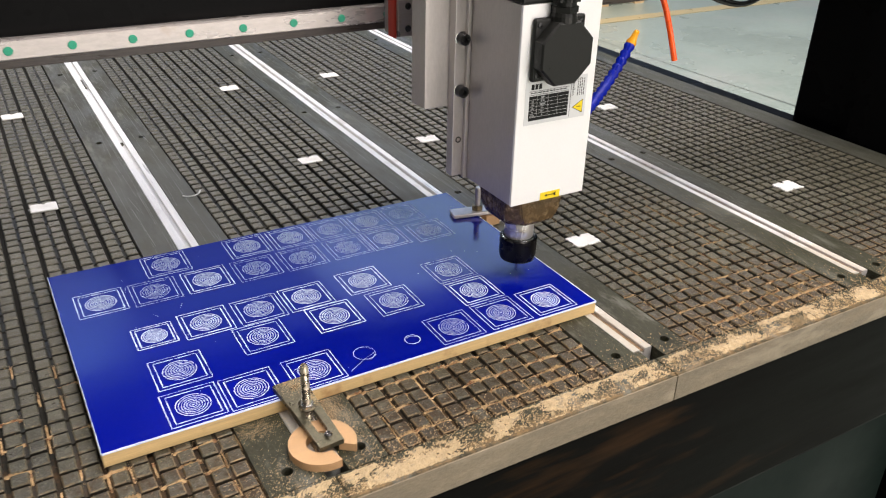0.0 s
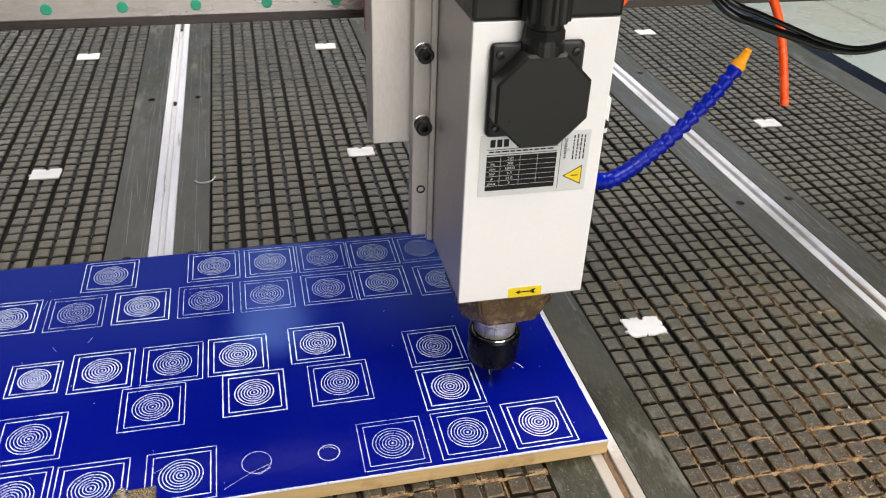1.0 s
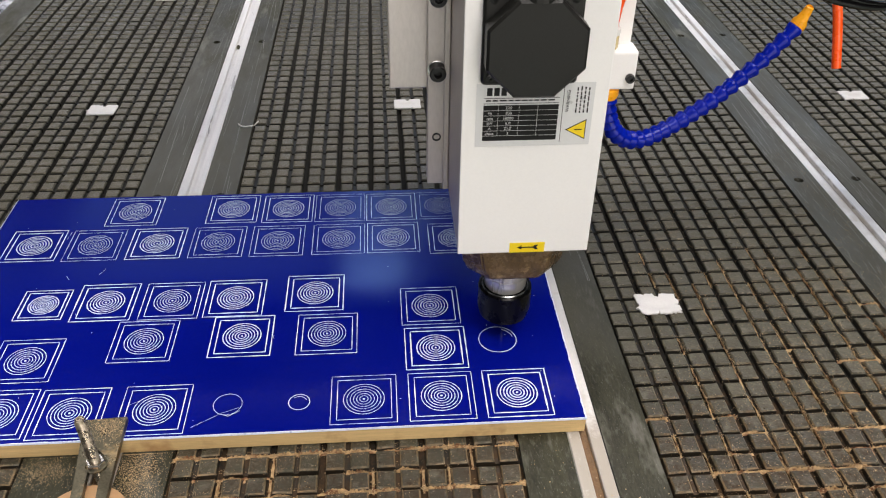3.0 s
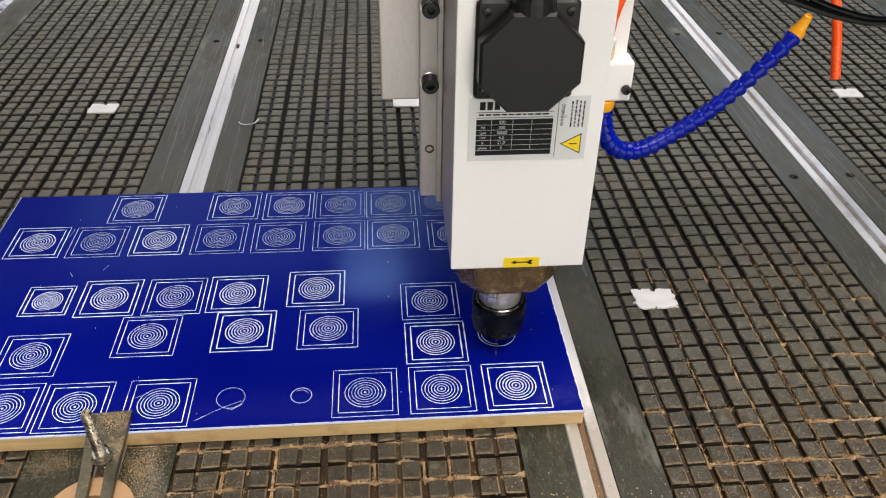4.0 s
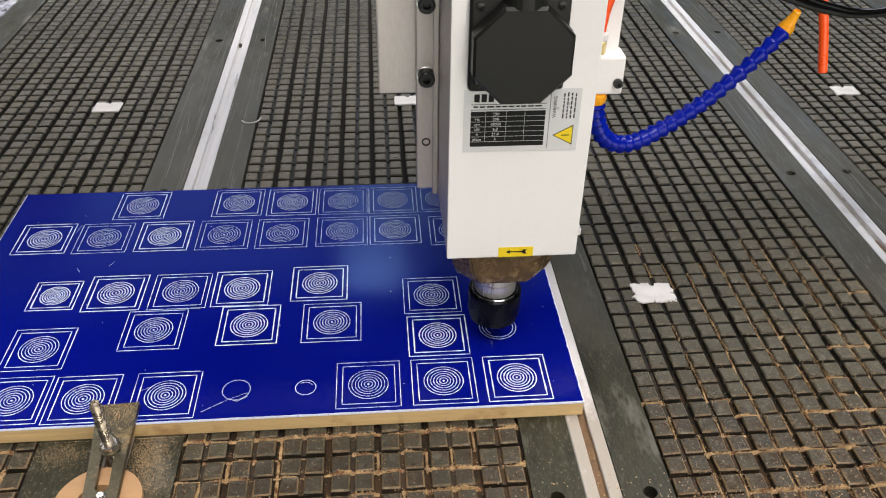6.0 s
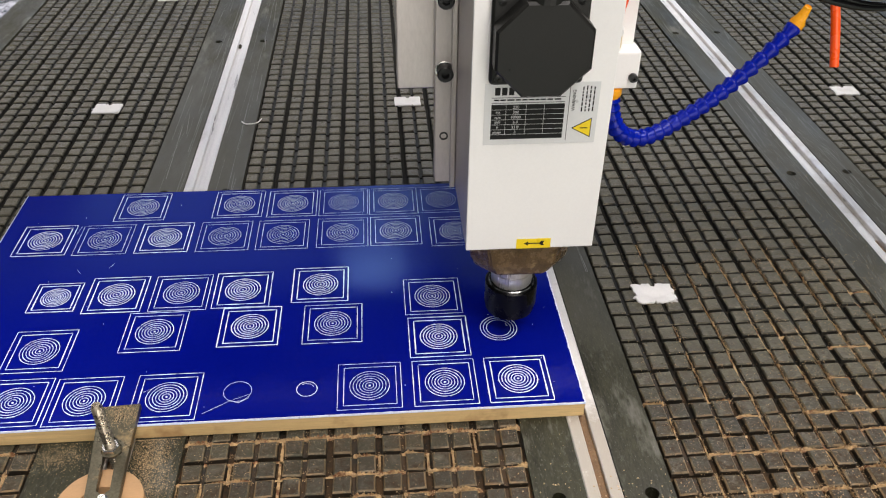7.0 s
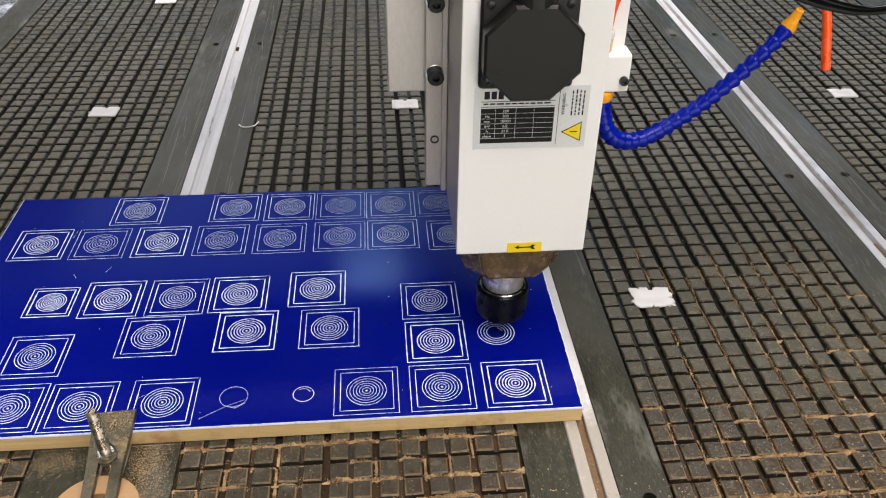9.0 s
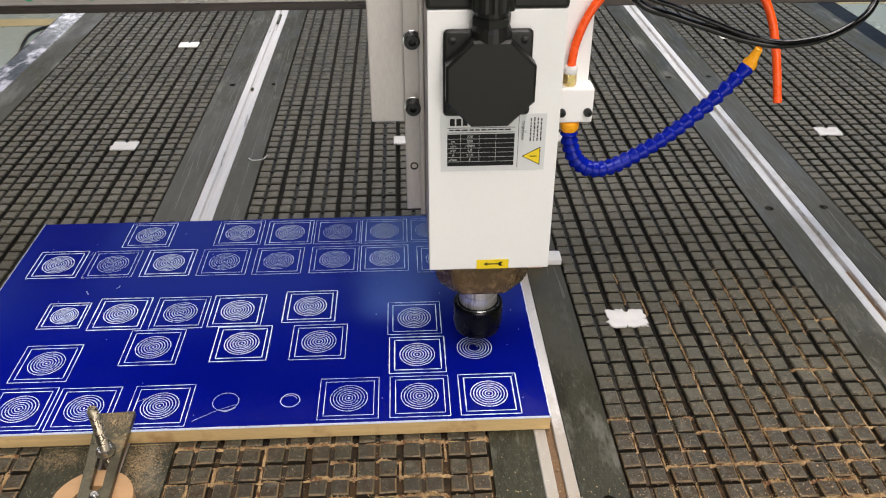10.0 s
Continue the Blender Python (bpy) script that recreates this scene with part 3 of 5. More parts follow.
def pad_mesh(i, j, rng):
    """One raised square of the table: the deep groove lies on its even sides, the shallow one on its odd sides."""
    h = CELL / 2
    gx = (0.0033, 0.0022) if i % 2 == 0 else (0.0022, 0.0033)
    gy = (0.0022, 0.0015) if j % 2 == 0 else (0.0015, 0.0022)
    bm = bmesh.new()
    x0, x1, y0, y1 = -h + gx[0], h - gx[1], -h + gy[0], h - gy[1]
    b = 0.0013
    rows = []
    for z, e in ((GROOVE, -0.0003), (-b, 0.0), (0.0, b)):
        rows.append([bm.verts.new(p) for p in ((x0 + e, y0 + e, z), (x1 - e, y0 + e, z), (x1 - e, y1 - e, z), (x0 + e, y1 - e, z))])
    # worn rims: the corners are rubbed unevenly
    for low, top in zip(rows[1], rows[2]):
        dx, dy = rng.uniform(-0.0005, 0.0005), rng.uniform(-0.0005, 0.0005)
        low.co += Vector((dx, dy, rng.uniform(-0.0008, 0.0003)))
        top.co += Vector((1.4 * dx, 1.4 * dy, rng.uniform(-0.0004, 0)))
    # walls take the shade-darkened tone, chamfers the paler rim tone
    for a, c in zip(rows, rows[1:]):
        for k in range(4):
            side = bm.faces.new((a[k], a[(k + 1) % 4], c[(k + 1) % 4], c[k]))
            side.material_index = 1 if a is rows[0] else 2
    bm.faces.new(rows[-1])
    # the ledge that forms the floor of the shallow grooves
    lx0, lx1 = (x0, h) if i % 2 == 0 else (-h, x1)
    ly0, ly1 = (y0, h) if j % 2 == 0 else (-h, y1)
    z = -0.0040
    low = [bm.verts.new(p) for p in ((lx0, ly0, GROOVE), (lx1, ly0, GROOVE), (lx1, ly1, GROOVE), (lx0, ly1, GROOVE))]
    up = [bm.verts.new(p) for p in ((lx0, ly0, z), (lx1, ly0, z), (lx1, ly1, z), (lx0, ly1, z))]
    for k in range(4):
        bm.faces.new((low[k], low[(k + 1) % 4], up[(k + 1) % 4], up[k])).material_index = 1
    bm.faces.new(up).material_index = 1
    return bm


def vacuum_table():
    table = thing("vacuum_table", "dark grey gridded vacuum table dusted with sawdust", "machine table")
    edges = (XL, *SLOTS, XR)
    panels = []
    for s, (gx0, cols) in enumerate(GRID):
        x0, x1 = edges[s], edges[s + 1]
        gx1 = gx0 + cols * CELL
        a0 = x0 + (0.016 if s > 0 else 0)
        a1 = x1 - (0.016 if s < 3 else 0)
        gy1 = GY0 + ROWS_Y * CELL
        bm = bmesh.new()
        # front and back bars, side bars with screw holes
        box(bm, x0 + 0.0005, x1 - 0.0005, YF, GY0, -0.038, 0, 0.0012, 1)
        box(bm, x0 + 0.0005, x1 - 0.0005, gy1, YB, -0.038, 0)
        flat_with_holes(bm, a0, gx0, GY0, gy1, -0.038, 0, [(x0 + 0.04, y) for y in HOLES_Y] if s > 0 else [])
        flat_with_holes(bm, gx1, a1, GY0, gy1, -0.038, 0, [(x1 - 0.04, y) for y in HOLES_Y] if s < 3 else [])
        if s < 3:
            box(bm, a1, x1 - 0.008, GY0, -0.521, -0.038, 0)
        rim = bmesh.new()
        box(rim, x0 + 0.0006, x1 - 0.0006, YF - 0.0016, YF - 0.0001, -0.0375, -0.0009, 0.0004, 1)
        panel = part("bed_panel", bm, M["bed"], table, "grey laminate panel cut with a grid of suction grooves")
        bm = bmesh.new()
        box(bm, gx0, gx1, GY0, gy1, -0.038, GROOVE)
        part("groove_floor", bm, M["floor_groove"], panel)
        part("edging", rim, M["edging"], panel, "grey-tan sawn front edge")
        panels.append(panel)
    for x in SLOTS:
        bm = bmesh.new()
        # T-slot profile, swept along the slot
        half = [(0.0040, -0.0070), (0.0040, -0.0012), (0.0048, -0.0004), (0.0146, -0.0004), (0.0155, -0.0014), (0.0155, -0.034)]
        prof = half + [(-u, v) for u, v in half[::-1]]
        ends = [[bm.verts.new((x + u, y, v)) for u, v in prof] for y in (-0.519, YB - 0.01)]
        for k in range(len(prof)):
            j = (k + 1) % len(prof)
            bm.faces.new((ends[0][k], ends[0][j], ends[1][j], ends[1][k]))
        bm.faces.new(ends[0])
        bm.faces.new(ends[1][::-1])
        part("t_slot_rail", bm, M["slot"], table, "bright aluminium T-slot rail")
        bm = bmesh.new()
        rng = random.Random(int(x * 1000) + 700)
        rows = []
        for k in range(140):
            y = -0.518 + k * 0.0026
            h = -0.0069 + (0.0036 * (1 - k / 140) + 0.0012 * rng.random()) * (0.7 + 0.5 * noise.noise((x, y * 40, 0)))
            rows.append([bm.verts.new((x - 0.0039, y, h - 0.0004 * rng.random())), bm.verts.new((x + 0.001 * rng.uniform(-1, 1), y, h + 0.0008 * rng.random())), bm.verts.new((x + 0.0039, y, h - 0.0004 * rng.random()))])
        for a, b in zip(rows, rows[1:]):
            bm.faces.new((a[0], a[1], b[1], b[0]))
            bm.faces.new((a[1], a[2], b[2], b[1]))
        part("slot_dust", bm, M["slot_dust"], table, "brown dust packed in the slot")
        for dx in (-0.0235, 0.0420):
            bm = bmesh.new()
            strip(bm, [(x + dx + 0.0003 * math.sin(k * 1.7), -0.155 + k * 0.04) for k in range(43)], 0.0006, 0.00025, False, 1.0, random.Random(5))
            part("scribed_line", bm, M["scribe"], table, "pale scribed line")
    # scratches along the laminate beside the slots, and a scuffed patch on one strip
    rng = random.Random(31)
    for x in SLOTS:
        bm = bmesh.new()
        for _ in range(70):
            d = rng.choice((-1, 1)) * rng.uniform(0.018, 0.057)
            y0, run = rng.uniform(-0.22, 1.3), rng.uniform(0.03, 0.22)
            lean = rng.uniform(-0.006, 0.006)
            strip(bm, [(x + d + lean * k / 5, y0 + run * k / 5) for k in range(6)], rng.uniform(0.0002, 0.0007), 0.00022, False, 1.2, rng)
        if x > 0:
            for _ in range(340):
                d, y0, a = rng.choice((-1, 1)) * rng.uniform(0.018, 0.058), 0.17 - 0.5 * rng.random() ** 1.3, rng.uniform(0.6, 2.5)
                run = rng.uniform(0.004, 0.026)
                if abs(abs(d) - 0.04) < 0.010 and -0.014 < y0 < 0.042:
                    continue
                strip(bm, [(x + d, y0), (x + min(0.059, max(0.017, abs(d) + 0.3 * run * math.cos(a))) * (1 if d > 0 else -1), y0 - run * math.sin(a))], rng.uniform(0.0002, 0.0006), 0.00028)
        tagged(part("scratch_field", bm, M["scratch"], table, "fine pale scratches in the laminate"), kind="stuff")
    # steel frame
    bm = bmesh.new()
    box(bm, -1.0, 1.0, YF + 0.006, YF + 0.106, -0.266, -0.0385, 0.008)
    part("front_beam", bm, M["frame_paint"], table, "black painted steel beam with brown smears")
    for d in (-1, 1):
        bm = bmesh.new()
        a, b = sorted((d * 0.8965, d * 0.965))
        box(bm, a, b, YF + 0.11, YB, -0.255, -0.010, 0.006)
        part("side_beam", bm, M["gloss_beam"] if d < 0 else M["beam"], table, "black side beam with the window's sheen painted as pale streaks" if d < 0 else "black side beam")
        for y in (YF + 0.06, YB - 0.15):
            bm = bmesh.new()
            a, b = sorted((d * 0.78, d * 0.90))
            box(bm, a, b, y - 0.045, y + 0.045, FLOOR, -0.2665 if y < 0 else -0.256, 0.004)
            part("leg", bm, M["frame_paint"], table)
    # added dark panel stands in for the shaded floor beneath the beam
    bm = bmesh.new()
    box(bm, -0.775, 0.742, -0.500, -0.480, FLOOR + 0.02, -0.2665, 0.003, 1)
    part("base_panel", bm, M["shade_green"], table, "dark green panel for the shaded floor under the table")
    bm = bmesh.new()
    box(bm, -0.89, 0.89, YF + 0.11, YB - 0.02, -0.10, -0.039)
    part("support_deck", bm, M["beam"], table)
    return table, panels


table, panels = vacuum_table()

# ---- the blue board ----
BX0, BX1, BY0, BY1, BZ = -0.623, 0.0005, -0.424, -0.027, 0.0180
SQUARES = [
    (-0.474, -0.062, 1), (-0.357, -0.062, 1), (-0.291, -0.064, 1), (-0.228, -0.065, 0), (-0.166, -0.066, 1), (-0.106, -0.066, 0),
    (-0.572, -0.128, 2), (-0.504, -0.130, 0), (-0.435, -0.130, 2), (-0.366, -0.131, 0), (-0.298, -0.132, 0), (-0.228, -0.132, 0),
    (-0.165, -0.132, 1), (-0.094, -0.137, 1), (-0.529, -0.236, 2), (-0.466, -0.235, 2), (-0.398, -0.236, 1), (-0.333, -0.235, 2),
    (-0.250, -0.231, 2), (-0.130, -0.259, 1), (-0.520, -0.320, 1), (-0.414, -0.298, 1), (-0.319, -0.296, 2), (-0.235, -0.297, 1),
    (-0.128, -0.324, 2), (-0.523, -0.389, 1), (-0.459, -0.391, 1), (-0.385, -0.391, 1), (-0.198, -0.389, 0), (-0.127, -0.389, 1),
    (-0.057, -0.389, 2),
]
SMALL = {(-0.529, -0.236)}
RING = (-0.0659, -0.3154)
RADII = (0.0186, 0.0155, 0.0124, 0.0095, 0.0066, 0.0038)
BC = Vector(((BX0 + BX1) / 2, (BY0 + BY1) / 2, 0))


def circle(x, y, r, n=48, a0=0.0, a1=2 * math.pi):
    return [(x + r * math.cos(a), y + r * math.sin(a)) for a in np.linspace(a0, a1, n, endpoint=a1 - a0 < 6.28)]


def square(x, y, h):
    pts = []
    corners = [(-h, -h), (h, -h), (h, h), (-h, h)]
    for k in range(4):
        (ax, ay), (bx, by) = corners[k], corners[(k + 1) % 4]
        pts += [(x + ax + (bx - ax) * u, y + ay + (by - ay) * u) for u in np.linspace(0, 1, 10, endpoint=False)]
    return pts


def blue_board():
    rng = random.Random(4)
    board = thing("blue_board", "glossy blue board engraved with white squares and rings", "board", at=Matrix.Translation(BC))
    local = Matrix.Translation(-BC)
    bm = bmesh.new()
    box(bm, BX0, BX1, BY0, BY1, 0.0003, BZ - 0.0016, 0.0006, 1)
    bm.transform(local)
    part("core", bm, M["core"], board, "tan plywood core")
    bm = bmesh.new()
    box(bm, BX0, BX1, BY0, BY1, BZ - 0.0016, BZ, 0.0005, 1)
    bm.transform(local)
    part("blue_face", bm, M["blue"], board, "glossy cobalt blue laminate")
    # chipped white rim of the laminate along the edges
    for a, b in (((BX0, BY0), (BX1, BY0)), ((BX1, BY0), (BX1, BY1)), ((BX0, BY0), (BX0, BY1))):
        bm = bmesh.new()
        n = 160
        pts = [(a[0] + (b[0] - a[0]) * u, a[1] + (b[1] - a[1]) * u) for u in np.linspace(0, 1, n)]
        across = Vector((-(b[1] - a[1]), b[0] - a[0], 0)).normalized()
        if (Vector((BC.x, BC.y, 0)) - Vector((*a, 0))).dot(across) < 0:
            across = -across
        grow = 0.42 if a[0] != b[0] else 0.9 if a[0] == BX1 else 0.3
        out = []
        for x, y in pts:
            w = grow * (0.0007 + 0.0011 * max(0, noise.noise((x * 90, y * 90, 3))) + 0.0006 * rng.random() ** 3)
            p = Vector((x, y, 0))
            out.append([bm.verts.new((p - across * 0.0003).to_tuple()[:2] + (BZ - 0.0019,)), bm.verts.new((p - across * 0.0003).to_tuple()[:2] + (BZ + 0.0003,)),
                        bm.verts.new((p + across * w).to_tuple()[:2] + (BZ + 0.0003,))])
        for p, q in zip(out, out[1:]):
            bm.faces.new((p[0], q[0], q[1], p[1]))
            bm.faces.new((p[1], q[1], q[2], p[2]))
        bm.transform(local)
        part("chipped_rim", bm, M["engraving"], board, "chipped white edge of the laminate")
    z = BZ + 0.0003
    for x, y, bright in SQUARES:
        k = 0.80 if (x, y) in SMALL else 1.0
        bm = bmesh.new()
        w = (0.00060, 0.00076, 0.00108)[bright]
        strip(bm, square(x, y, 0.0298 * k), w, z, True, 0.9, rng)
        strip(bm, square(x + 0.0004, y, 0.0246 * k), w * 1.1, z, True, 0.9, rng)
        for r in RADII:
            strip(bm, circle(x, y, r * k), w * 0.95, z, True, 0.8, rng)
        lathe(bm, [(0.0011, z - 0.0002), (0.0011, z)], Matrix.Translation((x, y, 0)), 10)
        bm.transform(local)
        part("engraved_square", bm, M["faint"] if bright == 0 else M["engraving"], board,
             ("faint", "crisp white", "bold white")[bright] + " engraved square with rings")
    # two scribed circles, one crossed by a stray line
    bm = bmesh.new()
    strip(bm, circle(-0.3205, -0.3885, 0.0128), 0.0005, z, True, 0.6, rng)
    strip(bm, [(-0.310, -0.393), (-0.326, -0.400), (-0.349, -0.4145)], 0.0004, z, False, 0.6, rng)
    strip(bm, [(-0.309, -0.397), (-0.318, -0.403), (-0.326, -0.400)], 0.0006, z, False, 0.6, rng)
    bm.transform(local)
    part("scribed_circle", bm, M["faint"], board, "scribed circle crossed by a stray line")
    bm = bmesh.new()
    strip(bm, circle(-0.2565, -0.3895, 0.0095), 0.0007, z, True, 0.5, rng)
    strip(bm, circle(-0.257, -0.390, 0.0074, 20, 0.4, 2.2), 0.0005, z, False, 0.5, rng)
    bm.transform(local)
    part("scribed_circle", bm, M["engraving"], board)
    # specks of swarf and light scratches on the face
    bm = bmesh.new()
    for _ in range(46):
        x, y = rng.uniform(BX0 + 0.01, BX1 - 0.01), rng.uniform(BY0 + 0.01, BY1 - 0.01)
        lathe(bm, [(rng.uniform(0.0002, 0.0005), z - 0.0002), (0.0002, z + 0.0003)], Matrix.Translation((x, y, 0)), 5)
    for _ in range(7):
        x, y, a = rng.uniform(BX0 + 0.05, BX1 - 0.05), rng.uniform(BY0 + 0.03, BY1 - 0.03), rng.uniform(0, 3.1)
        d = rng.uniform(0.004, 0.016)
        strip(bm, [(x, y), (x + d * math.cos(a), y + d * math.sin(a))], 0.0003, z)
    bm.transform(local)
    tagged(part("swarf_specks", bm, M["engraving"], board, "white specks and scratches"), kind="stuff")
    return board


board = blue_board()


# (seconds, degrees on the ring, ring) of the cut
CUT = [(0.0, 14, 0), (0.5, 106, 0), (1.0, 180, 0), (1.5, 264, 0), (2.0, 350, 0), (2.13, 374, 0), (2.45, 374, 1), (2.70, 376, 1), (3.1, 450, 1), (3.55, 540, 1),
       (4.0, 617, 1), (4.5, 720, 1), (4.57, 734, 1), (4.9, 734, 2), (5.05, 740, 2), (5.5, 815, 2), (5.9, 920, 2), (6.3, 1025, 2), (6.6, 1094, 2), (6.85, 1096, 3),
       (7.05, 1112, 3), (7.5, 1182, 3), (8.0, 1340, 3), (8.3, 1454, 3), (8.45, 1458, 4), (8.6, 1470, 4), (9.0, 1510, 4), (9.5, 1715, 4), (9.68, 1814, 4), (9.78, 1820, 5), (10.0, 1890, 5)]
CT, CA, CR = (np.array(c, float) for c in zip(*CUT))
CR = np.interp(CR, range(len(RADII)), RADII)
AXIS = (-0.0520, -0.3150)
# small offsets from the true ring that fit the head to the camera's view: seconds, metres in x and y
HEAD_FIT = [(0, -0.0014, 0.0022), (0.5, 0.0004, -0.0013), (1, 0.0016, 0.0017), (1.5, 0.0013, 0.0027), (2, 0.0003, 0.0011), (2.5, 0.0012, 0.0000), (4, 0.0015, 0.0013), (4.5, 0.0005, 0.0000), (5, 0.0014, -0.0004), (5.5, 0.0020, 0.0009), (7, 0.0020, 0.0008), (7.5, 0.0005, 0.0035), (8, -0.0002, 0.0037), (8.5, 0.0042, 0.0074), (9, 0.0026, 0.0003), (9.5, 0.0008, 0.0041), (10, 0.0033, 0.0029)]


def tool_at(t):
    """Where the cutter stands at t seconds, relative to the place in which the head is built."""
    a, r = np.radians(np.interp(t, CT, CA)), np.interp(t, CT, CR)
    dx, dy = (np.interp(t, [row[0] for row in HEAD_FIT], [row[k] for row in HEAD_FIT]) for k in (1, 2))
    return RING[0] + r * math.cos(a) - AXIS[0] + dx, RING[1] + r * math.sin(a) - AXIS[1] + dy


ARCS = []


def cut_arcs():
    """The ring under the cutter, in short arcs that come up to the face as the cutter passes over them."""
    n = 20
    for ring, r in enumerate(RADII):
        rows = [(t, a) for t, a, k in CUT if k == ring]
        first, last = rows[0][1], rows[-1][1]
        for k in range(n):
            a = first + (k + 0.5) * 360 / n
            if a > last:
                continue
            when = float(np.interp(a, [x for _, x in rows], [t for t, _ in rows]))
            bm = bmesh.new()
            half = radians(360 / n) / 2 + 0.02
            strip(bm, circle(RING[0], RING[1], r, 6, radians(a) - half, radians(a) + half), 0.0008, BZ + 0.0003, False, 0.3)
            bm.transform(Matrix.Translation(-BC))
            ARCS.append((part("engraved_arc", bm, M["engraving"], board), when))


cut_arcs()

# ---- clamps ----


def hex_outline(r, turn=0.0):
    return [(r * math.cos(a + turn), r * math.sin(a + turn)) for a in np.linspace(0, 2 * math.pi, 6, endpoint=False)]


def front_clamp():
    clamp = thing("toe_clamp", "worn steel toe clamp holding the board's front edge, dusted with sawdust", "clamp", "clamps on the board")
    # slotted plate: rests on the board at the back and on a wooden block in front, slightly narrowed towards the front
    m = pose(-0.4190, -0.460, 0.0147, 4.6, 0, 3.4)
    bm = bmesh.new()
    out = [(-0.0180, 0.055), (0.0180, 0.055), (0.0150, 0.0), (0.0135, -0.055), (-0.0135, -0.055), (-0.0150, 0.0)]
    inner = [(-0.0055, 0.016), (0.0, 0.021), (0.0055, 0.016), (0.0055, -0.034), (0.0, -0.038), (-0.0055, -0.034)]
    lo_o, hi_o = [bm.verts.new((x, y, 0)) for x, y in out], [bm.verts.new((x, y, 0.006)) for x, y in out]
    lo_i, hi_i = [bm.verts.new((x, y, 0)) for x, y in inner], [bm.verts.new((x, y, 0.006)) for x, y in inner]
    for ring_o, ring_i in ((hi_o, hi_i), (lo_o, lo_i)):
        bm.faces.new((ring_o[0], ring_o[1], ring_i[2], ring_i[1], ring_i[0]))
        bm.faces.new((ring_o[1], ring_o[2], ring_i[2]))
        bm.faces.new((ring_o[2], ring_o[3], ring_i[3], ring_i[2]))
        bm.faces.new((ring_o[3], ring_o[4], ring_i[5], ring_i[4], ring_i[3]))
        bm.faces.new((ring_o[4], ring_o[5], ring_i[5]))
        bm.faces.new((ring_o[5], ring_o[0], ring_i[0], ring_i[5]))
    for k in range(6):
        j = (k + 1) % 6
        bm.faces.new((lo_o[k], lo_o[j], hi_o[j], hi_o[k]))
        bm.faces.new((lo_i[k], lo_i[j], hi_i[j], hi_i[k]))
    bm.transform(m)
    part("clamp_plate", bm, M["steel"], clamp, "slotted steel plate with dust")
    # bolt and nut
    bm = bmesh.new()
    prof = [(0.0046, -0.030)]
    z = -0.030
    while z < 0.048:
        prof += [(0.0048, z + 0.0003), (0.0042, z + 0.0009)]
        z += 0.0014
    lathe(bm, prof + [(0.0036, 0.0505)], pose(-0.4185, -0.4545, 0.026, 0, -1, 0), 18)
    part("threaded_bolt", bm, M["bolt"], clamp, "upright threaded bolt")
    bm = bmesh.new()
    prism(bm, hex_outline(0.0078), 0.0, 0.0048, pose(-0.4185, -0.4545, 0.0226), 0.0008)
    part("nut", bm, M["chrome"], clamp, "bright zinc nut")
    bm = bmesh.new()
    lathe(bm, [(0.0088, 0.0), (0.0088, 0.0012), (0.0080, 0.0014)], pose(-0.4185, -0.4545, 0.0211), 24)
    part("washer", bm, M["steel"], clamp)
    bm = bmesh.new()
    lathe(bm, [(0.0045, 0.0), (0.0045, 0.003), (0.003, 0.0045)], pose(-0.4150, -0.5035, 0.0170), 14)
    part("set_screw", bm, M["chrome"], clamp)
    # the crescent of plywood under the plate's tail
    wood = thing("wooden_crescent", "pale plywood crescent packing block on the table", "packing block")
    bm = bmesh.new()
    cx, cy = -0.4205, -0.5005
    outer = [(cx + 0.0355 * math.cos(a), cy + 0.0350 * math.sin(a)) for a in np.linspace(radians(-78), radians(-78 - 318), 46)]
    inner2 = [(cx + 0.0175 * math.cos(a), cy + 0.0165 * math.sin(a)) for a in np.linspace(radians(-78 - 318), radians(-78), 46)]
    top, low = [], []
    for z, rows in ((0.0004, low), (0.0098, top)):
        rows.append([bm.verts.new((x, y, z)) for x, y in outer])
        rows.append([bm.verts.new((x, y, z)) for x, y in inner2[::-1]])
    for rows in (low, top):
        for k in range(45):
            bm.faces.new((rows[0][k], rows[0][k + 1], rows[1][k + 1], rows[1][k]))
    for side in (0, 1):
        for k in range(45):
            bm.faces.new((low[side][k], low[side][k + 1], top[side][k + 1], top[side][k]))
    for k in (0, 45):
        bm.faces.new((low[0][k], low[1][k], top[1][k], top[0][k]))
    part("block", bm, M["wood"], wood, smooth=True)


def rear_clamp():
    clamp = thing("toe_clamp", "small steel toe clamp on the board's back corner", "clamp", "clamps on the board")
    bm = bmesh.new()
    box(bm, -0.040, 0.032, -0.0105, 0.0155, 0.0, 0.006, 0.0014, 2)
    bm.transform(pose(0.000, -0.123, 0.0197, 0, -2, -14))
    part("clamp_plate", bm, M["rail"], clamp, "shiny steel plate")
    bm = bmesh.new()
    lathe(bm, [(0.0046, -0.030), (0.0046, 0.040), (0.0038, 0.042)], pose(0.003, -0.121, 0.022), 16)
    part("threaded_bolt", bm, M["rail"], clamp)
    bm = bmesh.new()
    prism(bm, hex_outline(0.0095), 0.0, 0.008, pose(0.003, -0.121, 0.0258), 0.0008)
    part("nut", bm, M["steel"], clamp)
    bm = bmesh.new()
    box(bm, 0.010, 0.036, -0.139, -0.105, 0.0003, 0.0185, 0.001, 1)
    part("packing_block", bm, M["wood"], clamp)
    bm = bmesh.new()
    box(bm, 0.0365, 0.0618, -0.1330, -0.1120, 0.0003, 0.0100, 0.0022)
    part("packing_strip", bm, M["white"], clamp, "white plastic packing strip")


front_clamp()
rear_clamp()

# ---- white foam plugs in the suction ports ----


